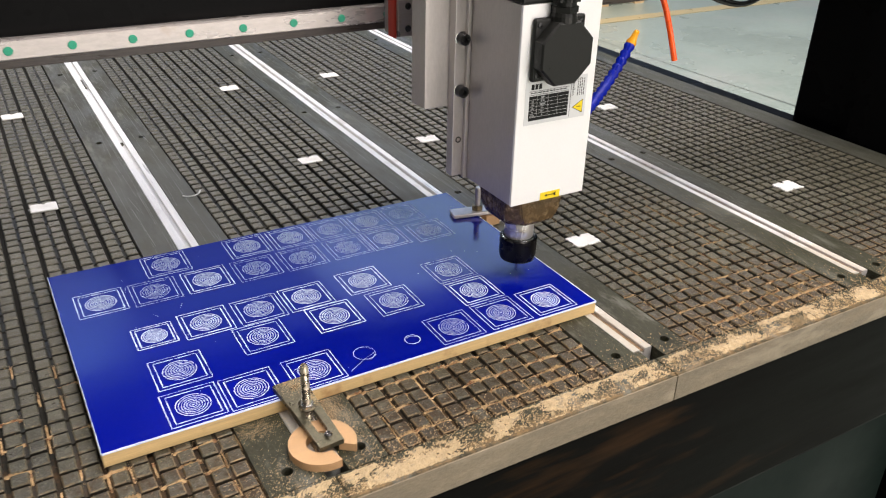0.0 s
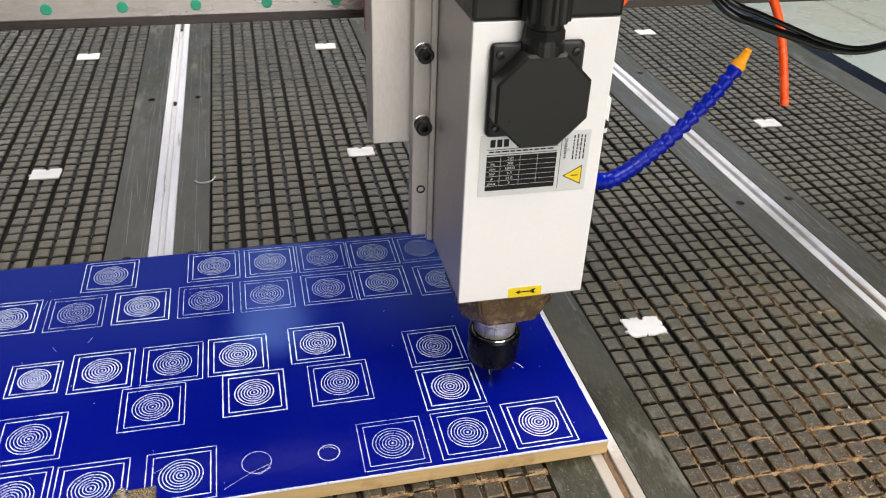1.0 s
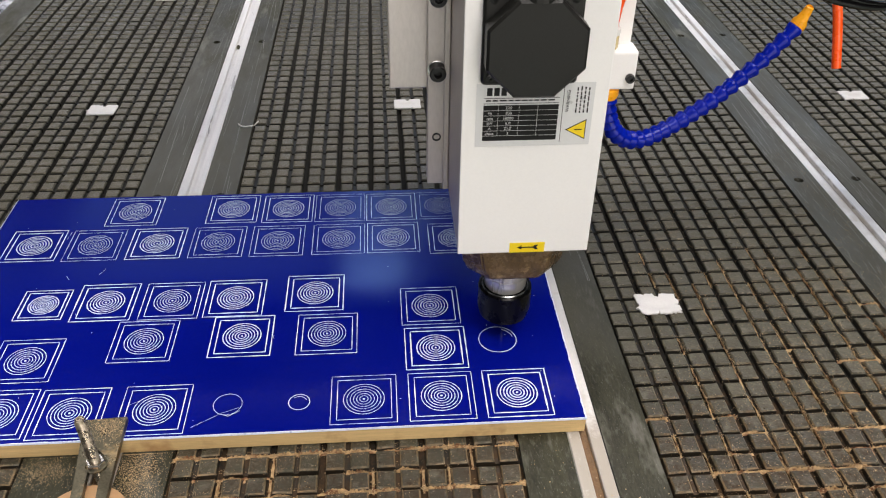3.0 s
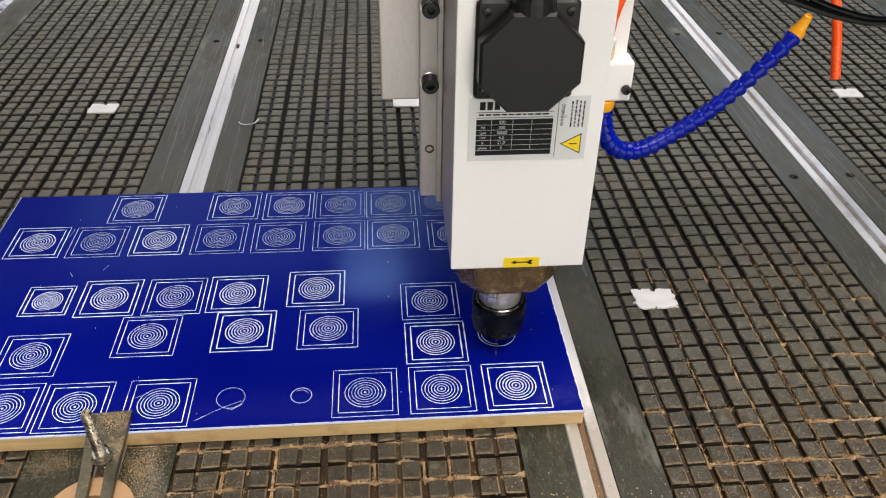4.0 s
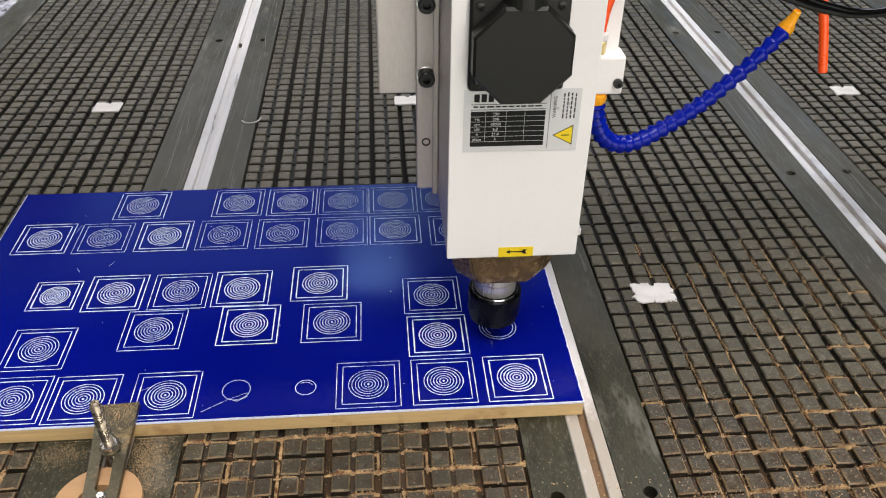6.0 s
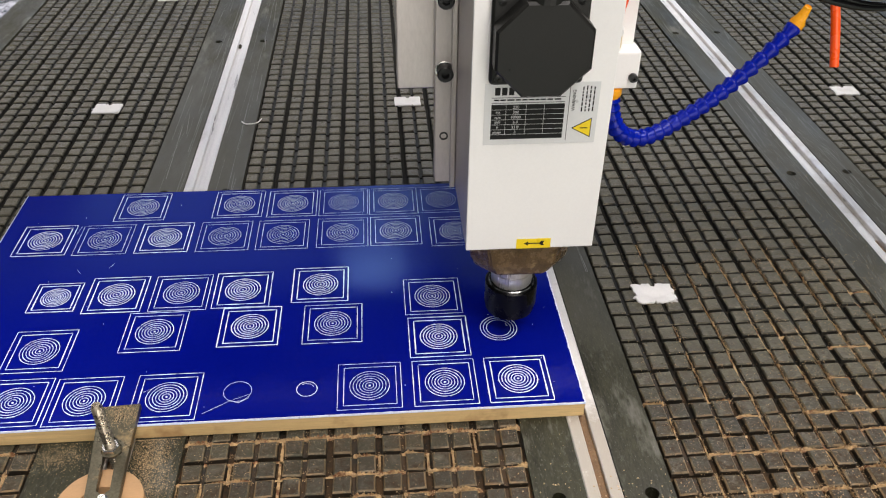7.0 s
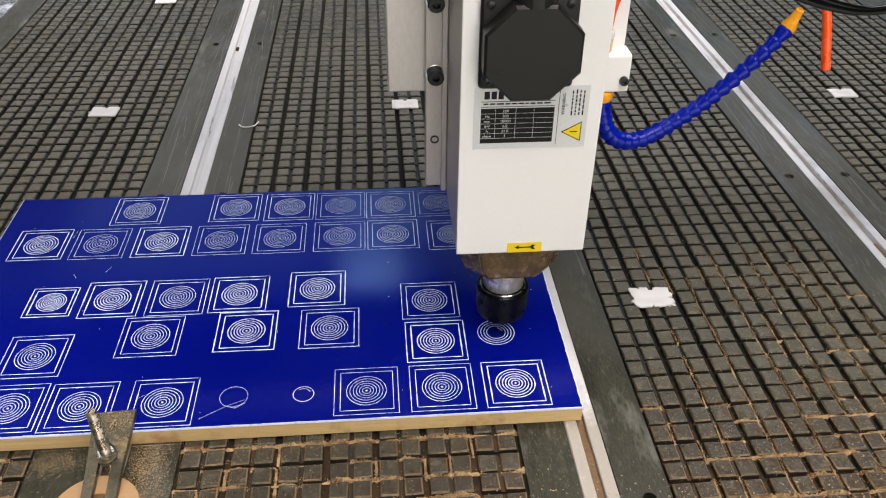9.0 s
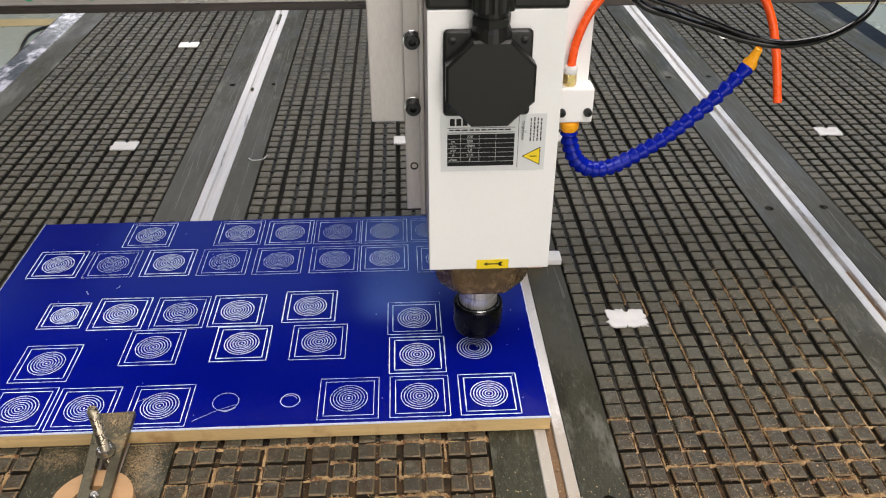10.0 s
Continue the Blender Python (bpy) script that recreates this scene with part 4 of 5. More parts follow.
def foam_plug(x, y, ragged, seed):
    """A flat tile of foam with a square notch on its far side, torn rims and an oval dent."""
    rng = random.Random(seed)
    w, d = (0.0228, 0.0170) if ragged > 0.25 else (0.0205, 0.0155)
    n = 72
    outline = []
    for k in range(n):
        a = 2 * math.pi * k / n
        c, q = math.cos(a), math.sin(a)
        f = 1 / max(abs(c) / w, abs(q) / d)
        torn = 1 + ragged * (0.30 * noise.noise((c * 4 + seed, q * 4, 1.7)) - 0.10 * rng.random())
        px, py = f * c * torn, f * q * torn
        if q > 0 and abs(px - 0.0008) < 0.0030:
            py -= 0.0052
        outline.append((px, py))
    # long torn teeth on the frayed tiles
    for k in rng.sample(range(n), int(26 * ragged)):
        grow = rng.choice((1.16, 0.84, 0.80))
        outline[k] = (outline[k][0] * grow, outline[k][1] * grow)
    bm = bmesh.new()
    dent = -0.0030
    rings = [[bm.verts.new((px, py, 0.0003)) for px, py in outline],
             [bm.verts.new((px, py, 0.0022 + 0.0006 * rng.random() * ragged)) for px, py in outline],
             [bm.verts.new((px * 0.93, py * 0.92, 0.0027)) for px, py in outline]]
    for wide, deep, z in ((0.0120, 0.0078, 0.0026), (0.0100, 0.0060, 0.0018), (0.0060, 0.0035, 0.0013)):
        rings.append([bm.verts.new((wide * math.cos(2 * math.pi * k / n), dent + deep * math.sin(2 * math.pi * k / n), z)) for k in range(n)])
    for a, b in zip(rings, rings[1:]):
        for k in range(n):
            bm.faces.new((a[k], a[(k + 1) % n], b[(k + 1) % n], b[k]))
    bm.faces.new(rings[-1])
    ob = part("foam_plug", bm, M["foam"], smooth=True, at=pose(x, y, 0, 0, 0, rng.uniform(-3, 3)))
    tagged(ob, "torn white foam plug lying over a suction port" if ragged > 0.15 else "white foam plug lying over a suction port", "foam plug", "foam plugs on the table")


for _k, (_x, _y) in enumerate([(x, y) for y in (-0.250, 0.253, 0.760, 1.268) for x in (-0.597, -0.134, 0.119, 0.585)]):
    if _y > -0.2 or _x > 0:
        foam_plug(_x, _y, 0.30 if (_x > 0 and _y < 0) else 0.10 if _x < 0 else 0.18, _k)

# a curl of swarf beside the T-slot
_bm = bmesh.new()
tube_mesh(_bm, [(-0.386, 0.197, 0.0015), (-0.380, 0.189, 0.002), (-0.371, 0.186, 0.003), (-0.362, 0.188, 0.004), (-0.356, 0.196, 0.0065)], 0.0011, 6)
tagged(part("swarf_curl", _bm, M["foam"], smooth=True), "thin white curl of swarf on the table", "swarf")

# stray bolts in the T-slot
for _x, _y, _long in ((-0.4255, 0.505, 0.004), (-0.4262, 0.950, 0.060)):
    _bm = bmesh.new()
    lathe(_bm, [(0.0021, 0.0), (0.0027, 0.0008), (0.0027, _long - 0.0008), (0.0021, _long)], pose(_x, _y + _long / 2, -0.0042, 90, 0, 0), 14)
    prism(_bm, hex_outline(0.0033), -0.003, -0.0002, pose(_x, _y + _long / 2, -0.0038, 90, 0, 0), 0.0005)
    tagged(part("slot_bolt", _bm, M["steel"], smooth=True), "small dark bolt lying in the aluminium slot", "bolt", "bolts in the slot")

# ---- the gantry ----
def gantry():
    g = thing("gantry", "black steel gantry carrying a linear rail", "gantry")
    bm = bmesh.new()
    box(bm, -1.02, 1.02, -0.060, 0.13, 0.3115, 0.54, 0.004)
    part("cross_beam", bm, M["beam"], g, "black painted cross beam")
    bm = bmesh.new()
    # rail with a waisted section
    prof = [(0, 0.3275), (0, 0.3475), (0.004, 0.3495), (0.010, 0.3470), (0.025, 0.3470), (0.025, 0.3280), (0.010, 0.3280), (0.004, 0.3255)]
    ends = []
    for x in (-0.98, 0.98):
        ends.append([bm.verts.new((x, -0.085 + y, z)) for y, z in prof])
    n = len(prof)
    for k in range(n):
        bm.faces.new((ends[0][k], ends[0][(k + 1) % n], ends[1][(k + 1) % n], ends[1][k]))
    bm.faces.new(ends[0])
    bm.faces.new(ends[1][::-1])
    rail = part("linear_rail", bm, M["rail"], g, "ground steel linear rail")
    for k in range(-14, 17):
        bm = bmesh.new()
        lathe(bm, [(0.0052, 0.0), (0.0052, 0.0009), (0.0043, 0.0013)], pose(-0.202 + 0.0683 * k, -0.085, 0.3370, 90, 0, 0), 18)
        part("bolt_cap", bm, M["cap"], rail, "green plastic bolt cap")
    # added strip carries the brown reflection along the beam's lower edge
    bm = bmesh.new()
    box(bm, -0.98, 0.98, -0.0655, -0.0603, 0.3120, 0.3250, 0.0010, 1)
    part("rail_ledge", bm, M["ledge"], g, "brown strip under the rail for the beam's reflection")
    bm = bmesh.new()
    box(bm, -0.98, 0.98, -0.085, -0.060, 0.492, 0.515, 0.003)
    part("linear_rail", bm, M["rail"], g)
    for d in (-1, 1):
        bm = bmesh.new()
        a, b = sorted((d * 0.930, d * 1.02))
        box(bm, a, b, -0.36, 0.018, -0.20, 0.66, 0.006)
        leg = part("leg", bm, M["beam"], g, "black gantry leg")
        bm = bmesh.new()
        a, b = sorted((d * 0.905, d * 0.930))
        prism(bm, [(-0.36, -0.004), (-0.135, -0.004), (-0.155, 0.66), (-0.36, 0.66)], a, b, Matrix(((0, 0, 1, 0), (1, 0, 0, 0), (0, 1, 0, 0), (0, 0, 0, 1))), 0)
        part("stiffener", bm, M["beam"], leg)
    return g


gantry_ob = gantry()

# ---- the head: slide, spindle, nozzle ----
def socket_screw(bm, x, y, z, r=0.0065, h=0.010):
    lathe(bm, [(r, 0.0), (r, h - 0.001), (r * 0.88, h), (r * 0.48, h), (r * 0.45, h * 0.5)], pose(x, y, z, 90, 0, 0), 20)


def z_slide():
    s = thing("z_slide", "milled aluminium slide that carries the spindle along the gantry", "machine slide")
    bm = bmesh.new()
    box(bm, -0.158, 0.058, -0.236, -0.200, 0.2466, 0.60, 0.0012)
    part("back_plate", bm, M["plate"], s, "thick aluminium back plate")
    bm = bmesh.new()
    box(bm, -0.124, 0.024, -0.2515, -0.2362, 0.153, 0.56, 0.0010)
    plate = part("front_plate", bm, M["plate"], s, "aluminium front plate with a column of bolts")
    for z in (0.271, 0.338, 0.405, 0.472):
        bm = bmesh.new()
        lathe(bm, [(0.0088, 0), (0.0088, 0.0012), (0.008, 0.0014)], pose(-0.1155, -0.2516, z, 90, 0, 0), 24)
        part("washer", bm, M["chrome"], plate)
        bm = bmesh.new()
        socket_screw(bm, -0.1155, -0.2532, z, 0.0074, 0.0105)
        part("bolt", bm, M["black_steel"], plate, "black socket-head bolt", smooth=True)
    bm = bmesh.new()
    lathe(bm, [(0.0042, 0.0), (0.0042, 0.0007), (0.0028, 0.0007), (0.0028, -0.004), (0.0002, -0.004)], pose(-0.1155, -0.2517, 0.204, 90, 0, 0), 18, closed=False)
    part("threaded_hole", bm, M["black_steel"], plate, smooth=True)
    bm = bmesh.new()
    box(bm, -0.1095, -0.1045, -0.258, -0.2518, 0.150, 0.50, 0.0008)
    box(bm, 0.0095, 0.0145, -0.258, -0.2518, 0.150, 0.50, 0.0008)
    part("side_key", bm, M["plate"], s)
    # carriage behind, riding on the rail
    bm = bmesh.new()
    box(bm, -0.1418, -0.066, -0.128, -0.0875, 0.314, 0.364, 0.002)
    block = part("rail_block", bm, M["rail"], s, "steel rail carriage block")
    for x in (-0.126, -0.080):
        for z in (0.325, 0.355):
            bm = bmesh.new()
            lathe(bm, [(0.0045, 0), (0.0045, 0.0015), (0.003, 0.002)], pose(x, -0.1285, z, 90, 0, 0), 16)
            part("bolt", bm, M["black_steel"], block)
    for a, b in ((-0.1462, -0.1422), (-0.0655, -0.0600)):
        bm = bmesh.new()
        box(bm, a, b, -0.127, -0.108, 0.313, 0.366, 0.0015)
        part("end_seal", bm, M["red"], s, "red plastic end seal")
    bm = bmesh.new()
    box(bm, -0.120, 0.02, -0.1995, -0.1335, 0.335, 0.60, 0.002)
    part("carriage_plate", bm, M["plate"], s)
    # white bracket and air block on the far flank
    bm = bmesh.new()
    box(bm, 0.0255, 0.0590, -0.2440, -0.2368, 0.285, 0.50, 0.0012)
    part("side_bracket", bm, M["white"], s, "white painted bracket")
    return s


def spindle():
    s = thing("spindle_motor", "square white spindle motor with black plug and greasy nose", "spindle motor")
    bm = bmesh.new()
    box(bm, -0.104, 0.009, -0.3610, -0.2520, 0.1500, 0.398, 0.0012)
    part("body", bm, M["plate"], s, "grey aluminium motor body")
    bm = bmesh.new()
    box(bm, -0.1043, 0.0093, -0.3652, -0.3607, 0.1497, 0.3983, 0.0012)
    part("front_cover", bm, M["white"], s, "white painted front cover")
    bm = bmesh.new()
    box(bm, -0.1052, 0.0102, -0.3662, -0.2525, 0.3986, 0.475, 0.003)
    part("fan_cover", bm, M["black_plastic"], s, "black fan cover")
    # nose casting: wide flange with cut corners that tapers to the collar
    ax, ay = AXIS
    bm = bmesh.new()
    def eight(w, d, c):
        return [(-w + c, -d), (w - c, -d), (w, -d + c), (w, d - c), (w - c, d), (-w + c, d), (-w, d - c), (-w, -d + c)]
    levels = [(0.1498, 0.0455, 0.045, 0.013), (0.126, 0.0455, 0.045, 0.017), (0.113, 0.041, 0.042, 0.019), (0.106, 0.0320, 0.0325, 0.0175), (0.1035, 0.026, 0.027, 0.0140)]
    rows = [[bm.verts.new((ax + 0.0006 + x, ay + 0.002 + y, z)) for x, y in eight(w, d, c)] for z, w, d, c in levels]
    for a, b in zip(rows, rows[1:]):
        for k in range(8):
            bm.faces.new((a[k], a[(k + 1) % 8], b[(k + 1) % 8], b[k]))
    bm.faces.new(rows[0])
    bm.faces.new(rows[-1])
    bmesh.ops.bevel(bm, geom=list(bm.edges), offset=0.0014, segments=2, affect="EDGES")
    part("nose", bm, M["casting"], s, "brown greasy cast nose flecked with dust", smooth=True)
    bm = bmesh.new()
    lathe(bm, [(0.0190, 0.108), (0.0198, 0.106), (0.0198, 0.0925), (0.0193, 0.0920), (0.0193, 0.0910), (0.0200, 0.0905), (0.0200, 0.0785), (0.019, 0.0770)], pose(ax, ay, 0), 48)
    part("shaft_collar", bm, M["collar"], s, "polished steel shaft collar", smooth=True)
    bm = bmesh.new()
    lathe(bm, [(0.0212, 0.0768), (0.0219, 0.0779), (0.0226, 0.0768)], pose(ax, ay, 0), 48, closed=False)
    part("nut_lip", bm, M["chrome"], s, "bright ring on the nut's lip", smooth=True)
    bm = bmesh.new()
    prof = [(0.0190, 0.0768), (0.0246, 0.0768), (0.0257, 0.0757), (0.0257, 0.0525), (0.0240, 0.0440), (0.0150, 0.0415), (0.006, 0.0415)]
    lathe(bm, prof, pose(ax, ay, 0), 48)
    part("collet_nut", bm, M["nut"], s, "black collet nut", smooth=True)
    bm = bmesh.new()
    lathe(bm, [(0.0026, 0.0415), (0.0026, 0.032), (0.0015, 0.028), (0.0002, 0.0183)], pose(ax, ay, 0), 14)
    part("cutter", bm, M["chrome"], s, "thin engraving cutter")
    # plug: square base, octagonal housing, gland and cable
    cx, cz, fy = -0.0550, 0.3460, -0.3653
    bm = bmesh.new()
    box(bm, cx - 0.0365, cx + 0.0365, fy - 0.007, fy, 0.3095, 0.3835, 0.0045, 3)
    plug = part("plug_base", bm, M["black_plastic"], s, "black square plug base", smooth=True)
    facing = Matrix(((1, 0, 0, 0), (0, 0, -1, 0), (0, 1, 0, 0), (0, 0, 0, 1)))
    bm = bmesh.new()
    oct_out = [(0.0396 * math.cos(a), 0.0396 * math.sin(a)) for a in np.linspace(0, 2 * math.pi, 8, endpoint=False) + math.pi / 8]
    prism(bm, oct_out, 0.0, 0.0160, Matrix.Translation((cx + 0.0015, fy - 0.0068, cz - 0.0030)) @ facing, 0.0022)
    part("plug_housing", bm, M["black_plastic"], plug, "black octagonal plug housing")
    for x in (-0.0295, 0.0295):
        for z in (-0.0295, 0.0295):
            bm = bmesh.new()
            lathe(bm, [(0.0034, 0.0), (0.0034, 0.0012), (0.0012, 0.0018), (0.0010, 0.0006)], Matrix.Translation((cx + x, fy - 0.0071, cz + z)) @ facing, 12)
            part("screw", bm, M["black_steel"], plug)
    bm = bmesh.new()
    gy = fy - 0.0075
    lathe(bm, [(0.0165, 0.3775), (0.0160, 0.3850), (0.0145, 0.3890)], pose(cx + 0.002, gy, 0), 24)
    prism(bm, hex_outline(0.0165, 0.3), 0.3892, 0.3965, pose(cx + 0.002, gy, 0), 0.001)
    lathe(bm, [(0.0140, 0.3965), (0.0140, 0.4015)], pose(cx + 0.002, gy, 0), 24)
    part("gland_nut", bm, M["black_plastic"], plug)
    bm = bmesh.new()
    ribs = []
    for k in range(48):
        a = 2 * math.pi * k / 48
        ribs.append(((0.0185 if k % 4 < 2 else 0.0172) * math.cos(a), (0.0185 if k % 4 < 2 else 0.0172) * math.sin(a)))
    prism(bm, ribs, 0.4015, 0.437, pose(cx + 0.002, gy, 0), 0.002)
    part("gland_cap", bm, M["black_plastic"], plug, "ribbed black gland cap")
    bm = bmesh.new()
    tube_mesh(bm, [(cx + 0.002, gy, 0.436), (cx + 0.002, gy - 0.002, 0.50), (cx + 0.012, gy + 0.03, 0.58), (cx + 0.03, gy + 0.10, 0.66)], 0.0085)
    part("power_cable", bm, M["rubber"], plug, "thick black power cable", smooth=True)
    # name plate
    y = -0.36525
    front = lambda x, z, lift: Matrix.Translation((x, y - lift, z)) @ Matrix(((1, 0, 0, 0), (0, 0, -1, 0), (0, 1, 0, 0), (0, 0, 0, 1)))  # noqa: E731
    bm = bmesh.new()
    box(bm, -0.0935, -0.0020, y - 0.0004, y, 0.2550, 0.3085)
    label = part("name_plate", bm, M["silver"], s, "silver name plate with a printed black table")
    bm = bmesh.new()
    box(bm, -0.0878, -0.0292, y - 0.0006, y - 0.0004, 0.2600, 0.2905)
    part("printed_table", bm, M["ink"], label, "black table ruled in white")
    bm = bmesh.new()
    for z in np.linspace(0.2600, 0.2905, 8)[1:-1]:
        box(bm, -0.0878, -0.0292, y - 0.00075, y - 0.0006, z - 0.00011, z + 0.00011)
    for x in (-0.0762, -0.0600, -0.0455):
        box(bm, x - 0.00011, x + 0.00011, y - 0.00075, y - 0.0006, 0.2643, 0.2905)
    part("table_rules", bm, M["silver"], label)
    step = 0.0305 / 7
    for k, words in enumerate(("220", "300", "18000", "6.0", "21.0", "3")):
        text_part("value", words, 0.0034, M["silver"], label, front(-0.0681, 0.2905 - (k + 0.55) * step, 0.0007))
    for k, words in enumerate(("", "Hz", "rpm", "kW", "A", "phase")):
        if words:
            text_part("unit", words, 0.0030, M["silver"], label, front(-0.0825, 0.2905 - (k + 0.55) * step, 0.0007))
    bm = bmesh.new()
    rng = random.Random(11)
    x = -0.086
    while x < -0.032:
        w = rng.uniform(0.002, 0.006)
        box(bm, x, min(x + w, -0.0300), y - 0.0006, y - 0.0004, 0.2938, 0.2950)
        x += w + 0.0012
    for z0, z1 in ((0.2917, 0.2921), (0.2962, 0.2966)):
        box(bm, -0.0878, -0.0292, y - 0.0006, y - 0.0004, z0, z1)
    for x in (-0.0855, -0.0800, -0.0745):
        box(bm, x, x + 0.0042, y - 0.0006, y - 0.0004, 0.2985, 0.3050)
    box(bm, -0.0262, -0.0258, y - 0.0006, y - 0.0004, 0.2575, 0.3075)
    for k in range(5):
        xx = -0.0190 + 0.0030 * k
        z = 0.2830
        while z < 0.3040 - 0.001 * (k % 2):
            d = rng.uniform(0.0015, 0.004)
            if k:
                box(bm, xx, xx + 0.0011, y - 0.0006, y - 0.0004, z, min(z + d, 0.3055))
            z += d + 0.001
    part("small_print", bm, M["ink"], label, "small black print")
    text_part("warning_word", "WARNING", 0.0038, M["ink"], label, front(-0.0222, 0.2930, 0.0006) @ pose(0, 0, 0, 0, 0, 90))
    bm = bmesh.new()
    prism(bm, [(0.0085, -0.0088), (0.0085, 0.0088), (-0.0078, 0.0)], 0.0, 0.0002, front(-0.0145, 0.2685, 0.0004))
    part("warning_triangle", bm, M["ink"], label)
    bm = bmesh.new()
    prism(bm, [(0.0078, -0.0076), (0.0078, 0.0076), (-0.0064, 0.0)], 0.0, 0.00015, front(-0.0145, 0.2685, 0.0006))
    part("warning_triangle", bm, M["yellow"], label, "yellow warning triangle")
    bm = bmesh.new()
    box(bm, -0.0150, -0.0090, y - 0.0009, y - 0.00075, 0.2681, 0.2689)
    part("triangle_mark", bm, M["ink"], label)
    # turning-direction label
    bm = bmesh.new()
    box(bm, -0.0595, -0.0290, y - 0.0004, y, 0.1502, 0.1602)
    arrow = part("arrow_label", bm, M["yellow"], s, "yellow label with a black arrow")
    bm = bmesh.new()
    for pts in ([(-0.009, 0), (-0.0050, 0.0021), (-0.0055, 0), (-0.0050, -0.0021)], [(-0.006, -0.00055), (0.0065, -0.00055), (0.0065, 0.00055), (-0.006, 0.00055)],
                [(0.0045, 0), (0.0065, 0.0023), (0.0095, 0.0023), (0.0078, 0), (0.0095, -0.0023), (0.0065, -0.0023)]):
        prism(bm, pts, 0.0, 0.0002, front(-0.0440, 0.1555, 0.0004))
    part("arrow", bm, M["ink"], arrow)
    return s


HOSE = [(0.042, -0.2530, 0.244), (0.0445, -0.252, 0.225), (0.054, -0.248, 0.204), (0.071, -0.240, 0.1900), (0.094, -0.229, 0.1855), (0.125, -0.213, 0.191),
        (0.160, -0.197, 0.2035), (0.200, -0.178, 0.2240), (0.232, -0.164, 0.2460), (0.2585, -0.152, 0.268)]


def nozzle():
    s = thing("coolant_nozzle", "blue segmented air nozzle with orange ends on a white block", "air nozzle")
    bm = bmesh.new()
    box(bm, 0.0265, 0.0625, -0.2620, -0.2370, 0.2530, 0.2890, 0.0022)
    block = part("air_block", bm, M["white"], s, "white air block")
    for x in (0.0310, 0.0570):
        bm = bmesh.new()
        socket_screw(bm, x, -0.2621, 0.2645, 0.0042, 0.0045)
        part("screw", bm, M["black_steel"], block, smooth=True)
    bm = bmesh.new()
    prism(bm, hex_outline(0.0066), 0.2891, 0.301, pose(0.039, -0.2510, 0), 0.0008)
    part("brass_fitting", bm, M["brass"], s, "brass push-in fitting")
    bm = bmesh.new()
    lathe(bm, [(0.0062, 0.303), (0.0070, 0.305), (0.0070, 0.309), (0.0058, 0.311)], pose(0.039, -0.251, -0.002), 20)
    part("fitting_collar", bm, M["foam"], s, "white collar")
    bm = bmesh.new()
    lathe(bm, [(0.0060, 0.2518), (0.0095, 0.2500), (0.0095, 0.2440), (0.0075, 0.2400)], pose(0.042, -0.2530, 0.001), 24)
    part("hose_socket", bm, M["hose_orange"], s, "orange hose socket", smooth=True)
    # equal steps along the curve
    scratch = bmesh.new()
    path = tube_mesh(scratch, HOSE, 0.005, 6, 12)
    scratch.free()
    lengths = np.cumsum([0] + [(b - a).length for a, b in zip(path, path[1:])])
    count = 25
    stops = np.cumsum([0.0] + [0.75 + 0.62 * k / 24 for k in range(count)])
    stops *= lengths[-1] / stops[-1]
    def at(d):
        return Vector([np.interp(d, lengths, [p[c] for p in path]) for c in range(3)])
    bm = bmesh.new()
    # a bead with a waist at each end
    lathe(bm, [(0.0056, -0.06), (0.0062, 0.06), (0.0070, 0.25), (0.0081, 0.48), (0.0090, 0.66), (0.0092, 0.76), (0.0087, 0.86), (0.0074, 0.95), (0.0058, 1.02)], Matrix(), 20)
    data = mesh_of("segment", bm, M["hose_blue"], True)
    for k in range(count):
        a, b = at(stops[k]), at(stops[k + 1])
        ob = new("segment", data)
        ob.parent = s
        size = 1.0 - 0.003 * max(0, k - 10)
        ob.matrix_basis = Matrix.LocRotScale(a, (b - a).to_track_quat("Z", "Y"), (size, size, (b - a).length))
    end = at(lengths[-1])
    d = (Vector((0.266, -0.160, 0.298)) - end).normalized()
    bm = bmesh.new()
    lathe(bm, [(0.0060, -0.004), (0.0082, 0.0), (0.0082, 0.005), (0.0058, 0.010), (0.0040, 0.0235), (0.0030, 0.0245), (0.0026, 0.016)],
          Matrix.LocRotScale(end, d.to_track_quat("Z", "Y"), None), 20)
    part("nozzle_tip", bm, M["hose_orange"], s, "orange nozzle tip", smooth=True)
    return s


def air_tube():
    s = thing("air_tube", "bright orange air tube arching to a loose cut end", "air tube")
    bm = bmesh.new()
    tube_mesh(bm, [(0.039, -0.251, 0.307), (0.043, -0.251, 0.335), (0.058, -0.250, 0.368), (0.092, -0.248, 0.402), (0.145, -0.242, 0.418), (0.195, -0.238, 0.400), (0.228, -0.238, 0.360),
                   (0.2415, -0.246, 0.320), (0.248, -0.261, 0.270)], 0.0042, 16)
    part("tube", bm, M["tube"], s, smooth=True)
    return s


